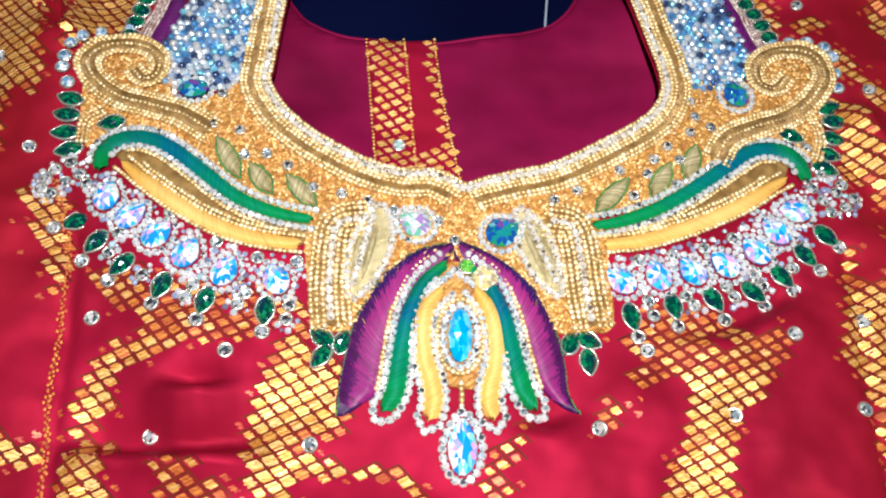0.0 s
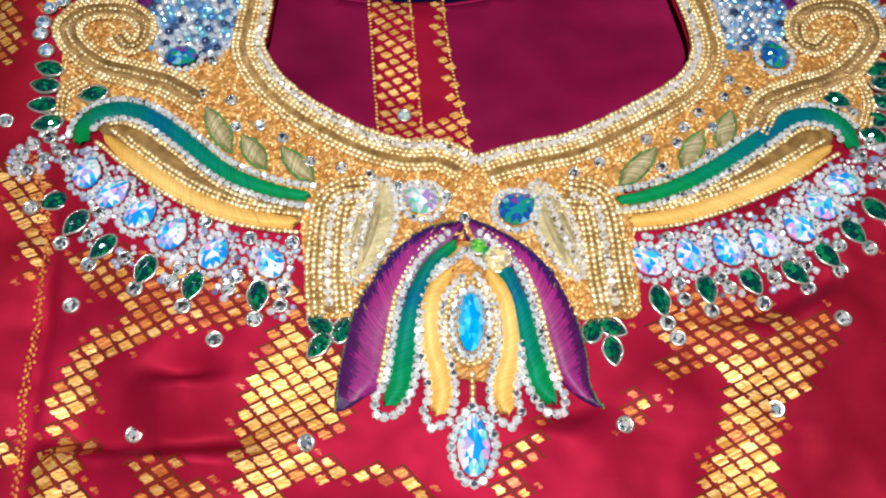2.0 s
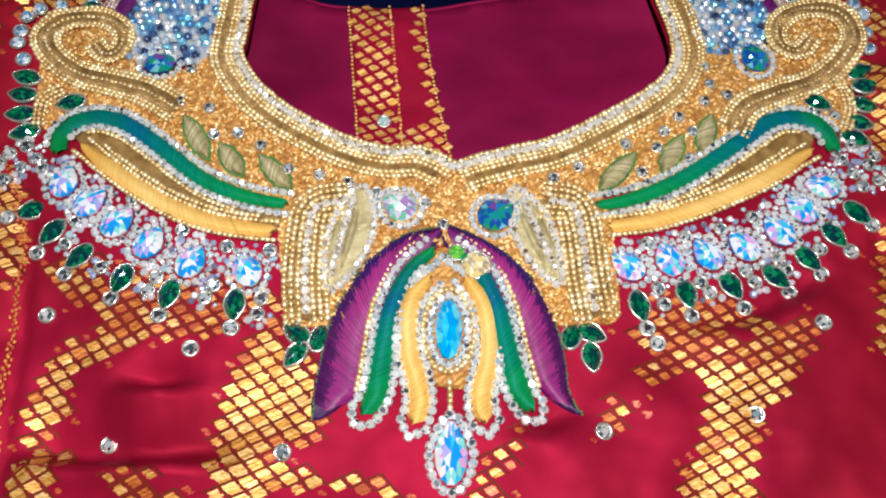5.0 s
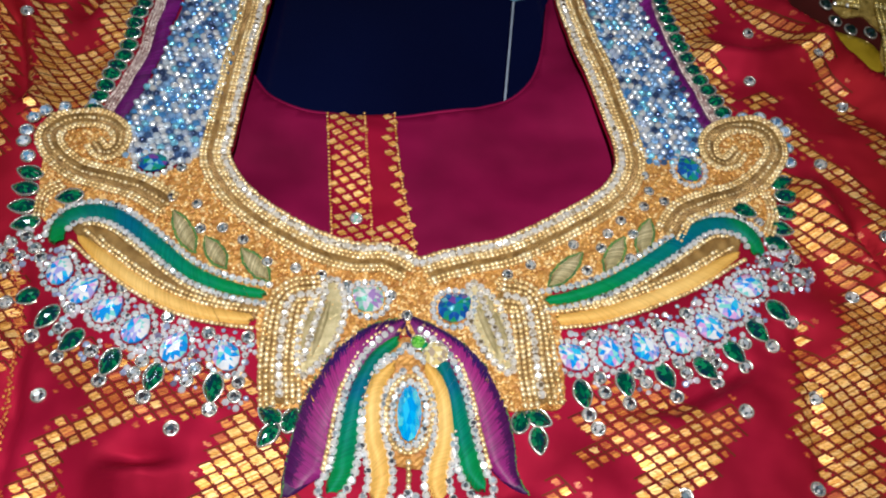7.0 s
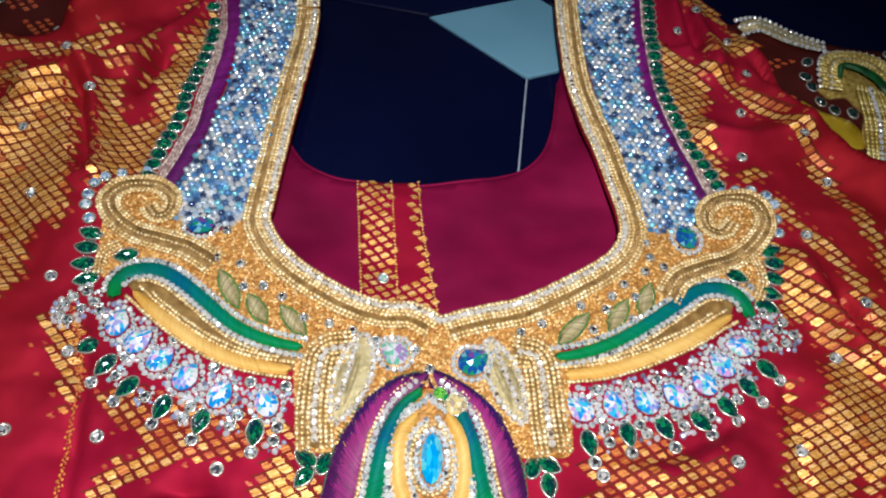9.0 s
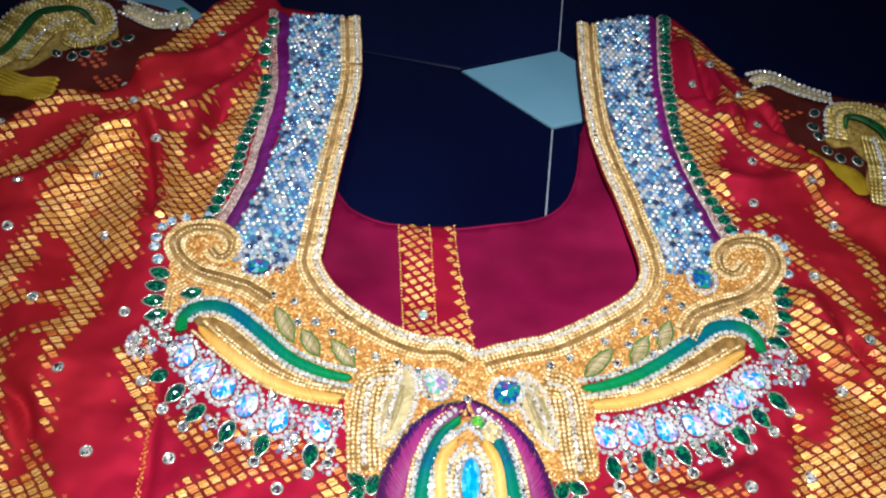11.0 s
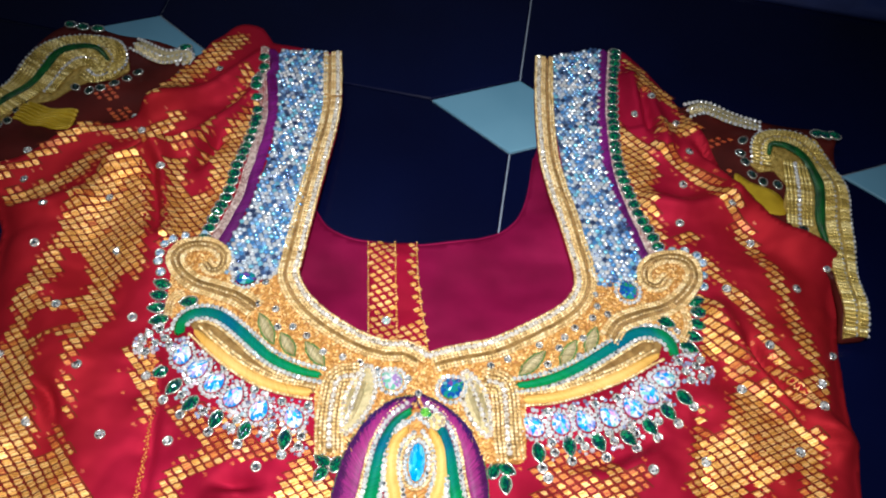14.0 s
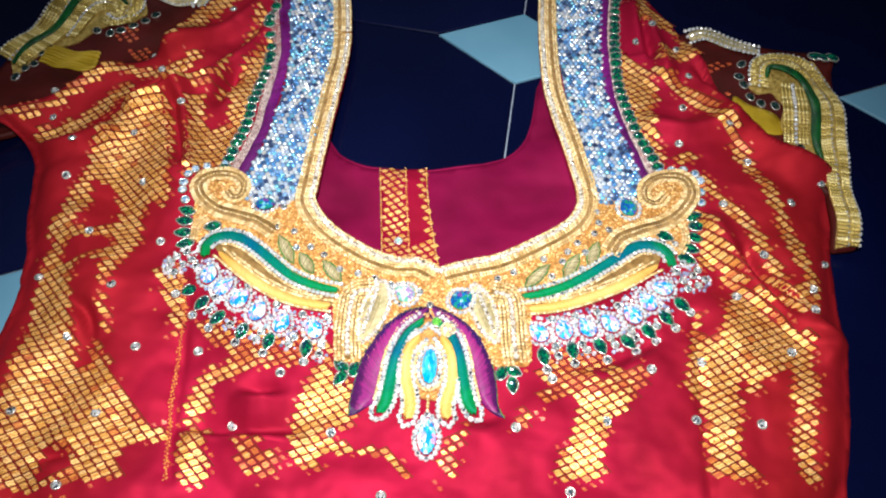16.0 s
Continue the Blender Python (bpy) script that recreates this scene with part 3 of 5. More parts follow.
GEMS = mm(2.4, 143.3, 33.0, 143.0, -85.2, 190.5, 119.3, 211.5, 21.1, 103.8, 24.5, 68.8, 11.4, 125.6, 21.6, 128.6, 27.7, 124.9)
PAISLEY_R = mm(239, 203, 240, 222, 240, 251, 240, 274, 240, 300, 235, 322, 224, 335, 210, 335, 201, 326, 200, 313)
PAISLEY_L = mm(-279.6, 283.7, -268.2, 308.9, -260.4, 336.1, -246.6, 351.3, -228.7, 352.1, -218.7, 343.7, -219.1, 332.3)
GRASS_R = mm(232, 254, 231, 277, 231, 303, 228, 321, 218, 328, 207, 327, 204, 318)
GRASS_L = mm(-276.6, 279.5, -268.9, 303.9, -260.1, 328.1, -251.0, 344.2, -233.5, 350.8, -219.8, 341.2)
SLGEM_R = mm(190, 329, 188, 319, 191, 314, 195, 306, 201, 301, 209, 299, 222, 271, 223, 262)
SLGEM_L = mm(-199.9, 337.3, -203.4, 328.4, -208.5, 321.1, -215.4, 315.8, -222.2, 313.2, -233.0, 316.0, -261.1, 299.8, -263.9, 293.1, -264.6, 283.7, -269.1, 279.5, -273.3, 272.4)
SPRIG_R = mm(157, 348, 169, 353, 185, 349, 203, 346)
SPRIG_L = mm(-170.2, 344.8, -171.0, 353.3, -186.2, 351.1, -209.3, 359.6)
LINING_R = mm(185, 306, 195, 300, 208, 293, 213, 280, 197, 280, 187, 289)
STONES_E = mm(-53, 92, 215, 170, -240.0, 260.7, -215.2, 289.5, -170.1, 336.8, -185.5, 296.2, -154.7, 368.5, 133.5, 354.6, 177.5, 274.7)
FOLDS_A = mm(-75.6, 76.9, -60.4, 77.6, -44.8, 80.3, -99.3, 55.4, -66.0, 56.0, -31.3, 60.9)
FOLDS_B = mm(88.9, 108.0, 111.6, 112.2, 142.2, 131.4, 38.5, 72.9, 52.4, 75.1, 64.7, 81.5)
FOLDS_C = mm(-182.5, 252.2, -139.6, 283.1, -108.8, 335.7, -175.2, 299.7, -144.1, 322.6, -118.2, 356.8, -161.0, 267.0, -149.3, 238.7, -138.9, 210.2, -256.4, 226.0, -230.5, 216.5, -192.9, 228.2)
FOLDS_D = mm(166.5, 205.6, 189.1, 168.6, 225.8, 143.5, 135.2, 273.9, 152.1, 271.8, 179.5, 280.0, 121.8, 370.9, 132.8, 340.4, 141.4, 316.5)
RIB_H = mm(206, 109, 204, 90, 204, 72)
HOOKSTONE = mm(-7.4, 180.6)
CUFF_R = mm(194, 313, 197, 328, 206, 341, 220, 347, 237, 340, 246, 325, 248, 301, 247, 270, 244, 230, 245, 204, 233, 201, 235, 221, 236, 240, 229, 251, 223, 267, 216, 273, 211, 285, 214, 299, 208, 310, 199, 308)
CUFF_L = mm(-286.1, 295.2, -281.5, 323.0, -270.7, 348.5, -252.7, 364.2, -230.8, 366.1, -214.1, 356.6, -206.1, 338.1, -211.2, 325.1, -227.1, 320.7, -236.1, 314.0, -244.2, 305.3, -260.2, 297.8, -266.6, 286.5, -274.2, 270.3)
INNER_R = mm(221, 317, 220, 298, 220, 274)
INNER_L = mm(-252.7, 311.6, -249.6, 327.5, -240.8, 340.0, -227.5, 341.9, -217.0, 333.2, -221.3, 325.9, -230.5, 331.3)
FRILL_L = mm(-261, 300, -245, 298, -225, 298)
HEMGEM_L = mm(-260.9, 374.1, -252.5, 374.0, -242.2, 374.3, -173.3, 358.8)
HEMGEM_R = mm(238, 344, 243, 343, 248, 343)
RIB_K = mm(-25, 59, -9, 58, 10, 57, 18, 48)
TOP_R = mm(117, 399, 129, 385, 140, 370, 149, 357, 157, 342, 162, 330, 170, 312, 182, 292, 194, 277, 209, 264, 225, 257, 241, 253)
EDGE_R = mm(241, 253, 240, 234, 237, 219, 232, 202, 232, 175, 233, 146, 231, 122, 227, 99, 225, 77)
TOP_L = mm(-117, 373, -130, 387, -146, 385, -156, 360, -166, 332, -173, 312, -175, 300, -191, 288, -213, 275, -234, 253, -263, 235, -281, 227)
EDGE_L = mm(-281, 227, -279, 211, -270, 218, -259, 226, -247, 222, -236, 211, -230, 192, -227, 175, -222, 160, -217, 149, -214, 132, -210, 109)
HOLE_E = mm(-142, 263, -131, 267, -124, 249, -135, 245)
GOLD_L = mm(154, 141, 157, 121, 164, 112, 177, 105, 174, 92, 174, 78, 181, 69, 159, 66, 157, 90, 155, 112, 153, 136)
GOLD_N = mm(109, 339, 120, 326, 134, 311, 139, 303, 135, 275, 142, 248, 133, 247, 125, 269, 118, 287, 113, 305)
GOLD_P = mm(199, 168, 219, 174, 218, 160, 207, 156)
GOLD_Q = mm(152, 147, 157, 149, 157, 138, 163, 136, 167, 144, 169, 155, 175, 165, 183, 168, 193, 161, 185, 139, 179, 122, 172, 107, 151, 105, 150, 122, 151, 136)
GOLD_R = mm(159, 200, 165, 201, 173, 190, 164, 178, 157, 179)
GOLD_S = mm(146, 250, 154, 256, 160, 251, 150, 244)
VALLEYS_A = mm(-164, 269, -152, 238, -137, 202, -188, 251, -168, 275, -145, 287, -136, 257, -134, 266, -127, 294)
VALLEYS_B = mm(178, 196, 192, 174, 211, 152, 126, 373, 131, 342, 137, 316, 157, 325, 173, 304, 192, 281)
VALLEYS_C = mm(-166, 34, -154, 39, -138, 41, 214, 144, 225, 141, 233, 139, -176, 120, -164, 114, -154, 96)
FAINT_L = mm(-220, 318, -204, 321, -203, 309, -217, 306, -205, 301, -191, 306, -187, 292, -199, 290)
FAINT_R = mm(165, 329, 184, 332, 180, 325, 169, 317, 177, 308, 186, 313, 184, 305, 178, 304)


# ---- heights of the cloth ----
BODY_LINE = spline(EDGE_L[3:] + [(-0.205, -0.06)], 0.004)
BODY_LINE_R = spline(EDGE_R + [(0.212, -0.06)], 0.004)
FOLD_LINES = [(spline(s[i : i + 3], 0.006), w, h, crease) for s, w, h, crease in ((FOLDS_A, 0.014, 0.0078, True), (FOLDS_B, 0.014, 0.0034, True), (FOLDS_C, 0.0065, 0.0095, False), (FOLDS_D, 0.0075, 0.0085, False)) for i in range(0, len(s), 3)]


SEAM_LINE, SEAM_LINE_R = shifted(spline(SEAM, 0.004), 0.0022), shifted(spline(SEAM_R, 0.004), -0.0022)
SHOULDER, SHOULDER_R = spline(TOP_L[3:], 0.006), spline(TOP_R[5:], 0.006)
VALLEY_LINES = [(spline(v[i : i + 3], 0.006), w, h) for v, w, h in ((VALLEYS_A, 0.0062, 0.0098), (VALLEYS_B, 0.0050, 0.0090), (VALLEYS_C, 0.005, 0.006)) for i in range(0, len(v), 3)]


def cloth(pts):
    """Height of the front of the blouse over the plan."""
    p = np.asarray(pts, float)
    x, y = p.T
    z = np.full(len(p), 0.012)
    for line, w, h, crease in FOLD_LINES:
        d, foot = near(line, p)
        if crease:
            fade = np.clip(np.minimum(np.hypot(*(foot - line[0]).T), np.hypot(*(foot - line[-1]).T)) / 0.012, 0, 1)
            south = (p - foot)[:, 1] < 0
            z += h * fade * np.where(south, np.exp(-d / w), 1.9 * np.clip(1 - d / 0.0046, 0, 1) - 0.9 * np.exp(-((d / 0.011) ** 2)))
        else:
            z += h * np.exp(-((d / w) ** 2))
    out = np.clip((np.abs(x - 0.015 + 0.07 * (y - 0.16)) - 0.135) / 0.06, 0, 1)
    z += out * (0.0024 * np.sin(x * 95 + 2.2 * np.sin(y * 38)) + 0.0020 * np.sin(y * 70 + x * 55 + 1.0))
    away = np.clip((np.hypot((x - 0.015) / 1.35, (y - 0.18)) - 0.075) / 0.03, 0, 1) * (y < 0.33)
    rip = np.array([noise.noise((a * 26, b * 34, 0.3)) + 0.4 * noise.noise((a * 60, b * 75, 4.0)) + 0.13 * noise.noise((a * 150, b * 190, 9.0)) for a, b in p])
    z += away * 0.0042 * rip
    for line in (SHOULDER, SHOULDER_R):
        d, _ = near(line, p)
        z += 0.0065 * np.exp(-((d / 0.012) ** 2))
    for line, w, h in VALLEY_LINES:
        d, foot = near(line, p)
        fade = np.clip(np.minimum(np.hypot(*(foot - line[0]).T), np.hypot(*(foot - line[-1]).T)) / 0.014, 0.15, 1)
        z += fade * (0.0016 * np.exp(-(((d - 1.5 * w) / (0.8 * w)) ** 2)) - h * np.clip(1 - d / w, 0, 1) ** 1.15)
    for line in (SEAM_LINE, SEAM_LINE_R):
        d, _ = near(line, p)
        z -= 0.0022 * np.exp(-((d / 0.0024) ** 2))
    low = np.clip((0.085 - y) / 0.05, 0, 1)
    z += low * 0.0012 * np.sin(x * 60 + y * 45 + 0.6)
    for line in (BODY_LINE, BODY_LINE_R):
        d, _ = near(line, p)
        z -= 0.008 * np.exp(-((d / 0.009) ** 2))
    return np.maximum(z, 0.0022)


def back(pts):
    p = np.asarray(pts, float)
    x, y = p.T
    soft = np.array([noise.noise((a * 30, b * 45, 2.0)) + 0.4 * noise.noise((a * 80, b * 120, 6.0)) for a, b in p])
    return 0.0050 + 0.0016 * soft + 0.0014 * np.sin(x * 70 + y * 30) + 0.0010 * np.sin(y * 130 + x * 25 + 2 * np.sin(x * 50))


def sleeve_height(pts):
    p = np.asarray(pts, float)
    x, y = p.T
    out = np.clip((np.abs(x + 0.02) - 0.15) / 0.11, 0, 1)
    return np.where(x < 0, 0.0105 - 0.003 * out, 0.0115 - 0.003 * out) + 0.0018 * np.sin(x * 60 + y * 85) + 0.0012 * np.sin(y * 150 - x * 50)


def flat(z):
    return lambda pts: np.full(len(pts), z)


def raised(fn, dz):
    return lambda pts: fn(pts) + dz


def sheet(name, outline, step, height, mat, depth=0.0012, rough=0.0, smooth=True):
    """A cloth sheet or plate over a closed outline, with its rim turned down."""
    poly = np.asarray(outline, float)
    ring = np.vstack([poly, poly[:1]])
    lo, hi = poly.min(0) - step, poly.max(0) + step
    nx, ny = (np.ceil((hi - lo) / step)).astype(int) + 1
    gx, gy = np.meshgrid(lo[0] + step * np.arange(nx), lo[1] + step * np.arange(ny), indexing="ij")
    pts = np.stack([gx.ravel(), gy.ravel()], 1)
    centre = pts + step / 2
    ok = inside(poly, centre).reshape(nx, ny)
    ok[-1, :], ok[:, -1] = False, False
    faces, count = [], {}
    for i, j in zip(*np.nonzero(ok)):
        f = (i * ny + j, (i + 1) * ny + j, (i + 1) * ny + j + 1, i * ny + j + 1)
        faces.append(f)
        for v in range(4):
            e = (f[v], f[(v + 1) % 4])
            count[e] = 1
    rim = [e for e in count if (e[1], e[0]) not in count]
    edge = sorted({v for e in rim for v in e})
    _, foot = near(ring, pts[edge])
    pts[edge] = foot
    used = sorted({v for f in faces for v in f})
    at = {v: n for n, v in enumerate(used)}
    z = height(pts[used])
    if rough:
        z = z + np.random.RandomState(5).uniform(-rough, rough, len(z))
    verts = np.column_stack([pts[used], z])
    faces = [tuple(at[v] for v in f) for f in faces]
    base = len(verts)
    low = {v: base + n for n, v in enumerate(edge)}
    verts = np.vstack([verts, np.column_stack([verts[[at[v] for v in edge]][:, :2], verts[[at[v] for v in edge]][:, 2] - depth])])
    faces += [(at[b], at[a], low[a], low[b]) for a, b in rim]
    s = Soup()
    s.add(verts, faces)
    return s.mesh(name, mat, smooth)


def ribbon(name, line, half, height, mat, dome=0.0008, across=7):
    """A padded band of stitches along a line: domed, with its uv along and across it in metres."""
    line = np.asarray(line)
    n, nor = len(line), normals(line)
    half = np.full(n, half) if np.ndim(half) == 0 else np.interp(np.linspace(0, 1, n), np.linspace(0, 1, len(half)), half)
    along = np.r_[0, np.cumsum(np.hypot(*np.diff(line, axis=0).T))]
    cap = np.maximum(half, 0.0004)
    for gone in (along, along[-1] - along):
        half = half * np.sqrt(np.clip(1 - (1 - np.clip(gone / cap, 0, 1)) ** 2, 0.01, 1))
    u = np.linspace(-1, 1, across)
    rows = [line + nor * (half * k)[:, None] for k in u]
    verts, uv = [], []
    run = np.r_[0, np.cumsum(np.hypot(*np.diff(line, axis=0).T))]
    for k, r in zip(u, rows):
        verts.append(np.column_stack([r, height(r) + dome * (1 - k ** 4) * np.minimum(1, half / 0.001)]))
        uv.append(np.column_stack([half * k, run]))
    verts, uv = np.vstack(verts), np.vstack(uv)
    faces = [((c + 1) * n + i, c * n + i, c * n + i + 1, (c + 1) * n + i + 1) for c in range(across - 1) for i in range(n - 1)]
    faces = [f[::-1] if (np.cross(*(verts[list(f[1:3])] - verts[f[0]])[:, :2]) < 0) else f for f in faces]
    s = Soup()
    s.add(verts, faces)
    me = s.mesh(name, mat, True)
    layer = me.uv_layers.new(name="uv")
    index = np.zeros(len(me.loops), int)
    me.loops.foreach_get("vertex_index", index)
    layer.data.foreach_set("uv", uv[index].ravel())
    return me


def satin(name, a, b, height, mat, pitch=0.00036, slant=0.0012, dome=0.0014, reach=(0.0, 1.0), ragged=0.02):
    """Satin stitch: single raised threads laid side by side from one edge line to the other."""
    span = np.hypot(*np.diff((np.asarray(a) + np.asarray(b)) / 2, axis=0).T).sum() if len(a) == len(b) else max(np.hypot(*np.diff(a, axis=0).T).sum(), np.hypot(*np.diff(b, axis=0).T).sum())
    n, m = max(6, int(span / pitch)), 6
    at = np.linspace(0, 1, n)
    pick = lambda line, f: np.stack([np.interp(f, np.linspace(0, 1, len(line)), np.asarray(line)[:, q]) for q in (0, 1)], -1)  # noqa: E731
    lo = np.clip(reach[0] + RNG.normal(0, ragged, n), -0.05, 1)
    hi = np.clip(reach[1] + RNG.normal(0, ragged, n), 0, 1.05)
    u = lo[:, None] + (hi - lo)[:, None] * np.linspace(0, 1, m)[None]
    f = np.clip(at[:, None] + (u - 0.5) * slant / span + RNG.normal(0, 0.12 * pitch / span, n)[:, None], 0, 1)
    p = pick(a, f) * (1 - u[..., None]) + pick(b, f) * u[..., None]
    d = np.gradient((pick(a, at) + pick(b, at)) / 2, axis=0)
    d /= np.maximum(np.hypot(*d.T), 1e-9)[:, None]
    base = height(p.reshape(-1, 2)).reshape(n, m) + dome * (1 - np.clip(np.abs(2 * u - 1), 0, 1) ** 3) + RNG.uniform(0, 0.00003, n)[:, None]
    rails = []
    for k, up in ((-0.66, -0.00003), (0.0, 0.00004), (0.66, -0.00003)):
        rails.append(np.concatenate([p + d[:, None, :] * (k * pitch), (base + up)[..., None]], -1))
    verts = np.stack(rails, 2).reshape(-1, 3)
    faces = [[(i * m + j) * 3 + k, (i * m + j) * 3 + k + 1, (i * m + j + 1) * 3 + k + 1, (i * m + j + 1) * 3 + k] for i in range(n) for j in range(m - 1) for k in range(2)]
    v = verts[faces[0]]
    if np.cross(v[1] - v[0], v[2] - v[0])[2] < 0:
        faces = [q[::-1] for q in faces]
    s = Soup()
    s.add(verts, faces)
    me = s.mesh(name, mat, True)
    uv = np.stack([np.broadcast_to(u[..., None], (n, m, 3)), np.broadcast_to(at[:, None, None], (n, m, 3))], -1).reshape(-1, 2)
    layer = me.uv_layers.new(name="uv")
    index = np.zeros(len(me.loops), int)
    me.loops.foreach_get("vertex_index", index)
    layer.data.foreach_set("uv", uv[index].ravel())
    return me


def satin_band(name, line, half, height, mat, dome=0.0014, slant=0.0042):
    """Satin stitch across a band with rounded ends."""
    line = np.asarray(line)
    half = np.interp(np.linspace(0, 1, len(line)), np.linspace(0, 1, len(half)), half)
    along = np.r_[0, np.cumsum(np.hypot(*np.diff(line, axis=0).T))]
    cap = np.maximum(half, 0.0004)
    for gone in (along, along[-1] - along):
        half = half * np.sqrt(np.clip(1 - (1 - np.clip(gone / cap, 0, 1)) ** 2, 0.01, 1))
    nor = normals(line)
    return satin(name, line + nor * half[:, None], line - nor * half[:, None], height, mat, slant=slant, dome=dome)


def ball(level=2):
    bm = bmesh.new()
    bmesh.ops.create_icosphere(bm, subdivisions=level, radius=1)
    v = np.array([p.co for p in bm.verts])
    f = [[p.index for p in q.verts] for q in bm.faces]
    bm.free()
    return v, f


BALL, BIT = ball(), ball(1)
RNG = np.random.RandomState(11)


def beads(name, lines, pitch, radius, height, mat=BEAD, squash=0.8):
    """Rows of small beads sewn along lines, joined."""
    s = Soup()
    for line in lines:
        p = even(np.asarray(line), pitch)
        z, nor = height(p), normals(p)
        for (x, y), h, (a, b) in zip(p, z, nor):
            r = radius * RNG.uniform(0.9, 1.1)
            grain = BALL[0] * (r * 1.12, r * 0.94, r * squash)
            s.add(np.column_stack([grain[:, 0] * b + grain[:, 1] * a, -grain[:, 0] * a + grain[:, 1] * b, grain[:, 2]]) + (x + RNG.normal(0, 0.00008), y + RNG.normal(0, 0.00008), h + r * 0.5), BALL[1])
    return s.mesh(name, mat, True)


def cut(outline, tall, table=0.5, whole=False):
    """A faceted stone over an outline: girdle, crown and table, every facet apart."""
    o = np.asarray(outline, float)
    n = len(o)
    c = o.mean(0)
    g0 = np.column_stack([o, np.zeros(n)])
    g1 = np.column_stack([o, np.full(n, 0.35 * tall)])
    half = (o + np.roll(o, -1, 0)) / 2
    mid = np.column_stack([c + (half - c) * (0.5 + table / 2), np.full(n, 0.78 * tall)])
    top = np.column_stack([c + (o - c) * table, np.full(n, tall)])
    verts, faces = [], []

    def face(*p):
        faces.append(list(range(len(verts), len(verts) + len(p))))
        verts.extend(p)

    for i in range(n):
        j = (i + 1) % n
        face(g0[i], g0[j], g1[j], g1[i])
        face(g1[i], g1[j], mid[i])
        face(g1[j], mid[j], top[j], mid[i])
        face(mid[i], top[j], top[i])
    if n >= 12 and not whole:
        apex = np.array([*c, tall * 1.06])
        for i in range(0, n, 2):
            face(top[i], top[(i + 1) % n], top[(i + 2) % n], apex)
    else:
        face(*top)
    if whole:
        _, first, back_to = np.unique(np.round(np.array(verts), 7), axis=0, return_index=True, return_inverse=True)
        back_to = back_to.ravel()
        return np.array(verts)[first], [[int(back_to[i]) for i in f] for f in faces]
    return np.array(verts), faces


def oval(rx, ry, n=12):
    a = np.arange(n) * 2 * math.pi / n
    return np.column_stack([rx * np.cos(a), ry * np.sin(a)])


def pear(rx, ry, n=14):
    a = np.arange(n) * 2 * math.pi / n
    return np.column_stack([rx * np.cos(a) * (1 - 0.45 * np.clip(np.sin(a), 0, 1) ** 1.3), ry * np.sin(a)])


def marquise(rx, ry, n=12):
    a = np.arange(n) * 2 * math.pi / n
    return np.column_stack([rx * np.sign(np.cos(a)) * np.abs(np.cos(a)) ** 1.25, ry * np.sin(a)])


def chaton(rx, ry, n=8):
    return oval(rx, ry, n)


SHAPES = [oval, pear, marquise, chaton]
STONE_MESHES = {}


def stone_mesh(shape, rx, ry, tall, mat):
    key = (SHAPES.index(shape), round(rx, 5), round(ry, 5), mat.name)
    if key not in STONE_MESHES:
        s = Soup()
        s.add(*cut(shape(rx, ry), tall, 0.5, mat is SEA))
        STONE_MESHES[key] = s.mesh("stone", mat)
    return STONE_MESHES[key]


def rim_mesh(shape, rx, ry, thick, mat=SILVER):
    """A metal cup edge round a stone."""
    key = ("rim", SHAPES.index(shape), round(rx, 5), round(ry, 5), mat.name)
    if key not in STONE_MESHES:
        o = shape(rx, ry, 20)
        n, s, c = len(o), Soup(), o.mean(0)
        grow = lambda k: c + (o - c) * (1 + k / np.maximum(np.hypot(*(o - c).T), 1e-6))[:, None]  # noqa: E731
        rings = [np.column_stack([grow(k), np.full(n, z)]) for k, z in ((thick, 0), (thick * 0.9, thick * 0.9), (thick * 0.35, thick * 1.3), (-thick * 0.2, thick * 0.8))]
        s.add(np.vstack(rings), [(r * n + i, r * n + (i + 1) % n, (r + 1) * n + (i + 1) % n, (r + 1) * n + i) for r in range(3) for i in range(n)])
        STONE_MESHES[key] = s.mesh("setting", mat, True)
    return STONE_MESHES[key]


def set_stone(name, parent, x, y, z, shape, rx, ry, mat, turn=0.0, tall=None, rim=0.0006, tilt=0.06, label=""):
    """One sewn stone, with its setting where it has one."""
    ob = under(name, stone_mesh(shape, rx, ry, tall or 0.55 * min(rx, ry) + 0.0004, mat), parent, label)
    place = pose(x, y, z, math.degrees(RNG.normal(0, tilt)), math.degrees(RNG.normal(0, tilt)), turn)
    ob.matrix_local = place
    if rim:
        r = new("setting", rim_mesh(shape, rx, ry, rim))
        if parent.parent is None:
            r.parent = ob
        else:
            r.parent, r.matrix_local = parent, place
    return ob


def crystals(name, lines, pitch, radius, height, mat=WHITE):
    """Rows of small cut stones in cups, joined."""
    s, (v, f) = Soup(), cut(oval(1, 1, 7), 0.85)
    for line in lines:
        p = even(np.asarray(line), pitch)
        for (x, y), h in zip(p, height(p)):
            m = Euler((RNG.normal(0, 0.12), RNG.normal(0, 0.12), RNG.uniform(0, 6))).to_matrix()
            r = radius * RNG.uniform(0.9, 1.1)
            s.add((v * r) @ np.array(m).T + (x, y, h), f)
    return s.mesh(name, mat)


def bead_rows(parent, lines, pitch, radius, height, mat=BEAD):
    for line in lines:
        under("beading", beads("beading", [line], pitch, radius, height, mat), parent, "row of small gold beads", "stuff")


def crystal_rows(parent, lines, pitch, radius, height, mat=WHITE):
    for line in lines:
        under("rhinestone_trim", crystals("rhinestone_trim", [line], pitch, radius, height, mat), parent, "row of clear rhinestones", "stuff")


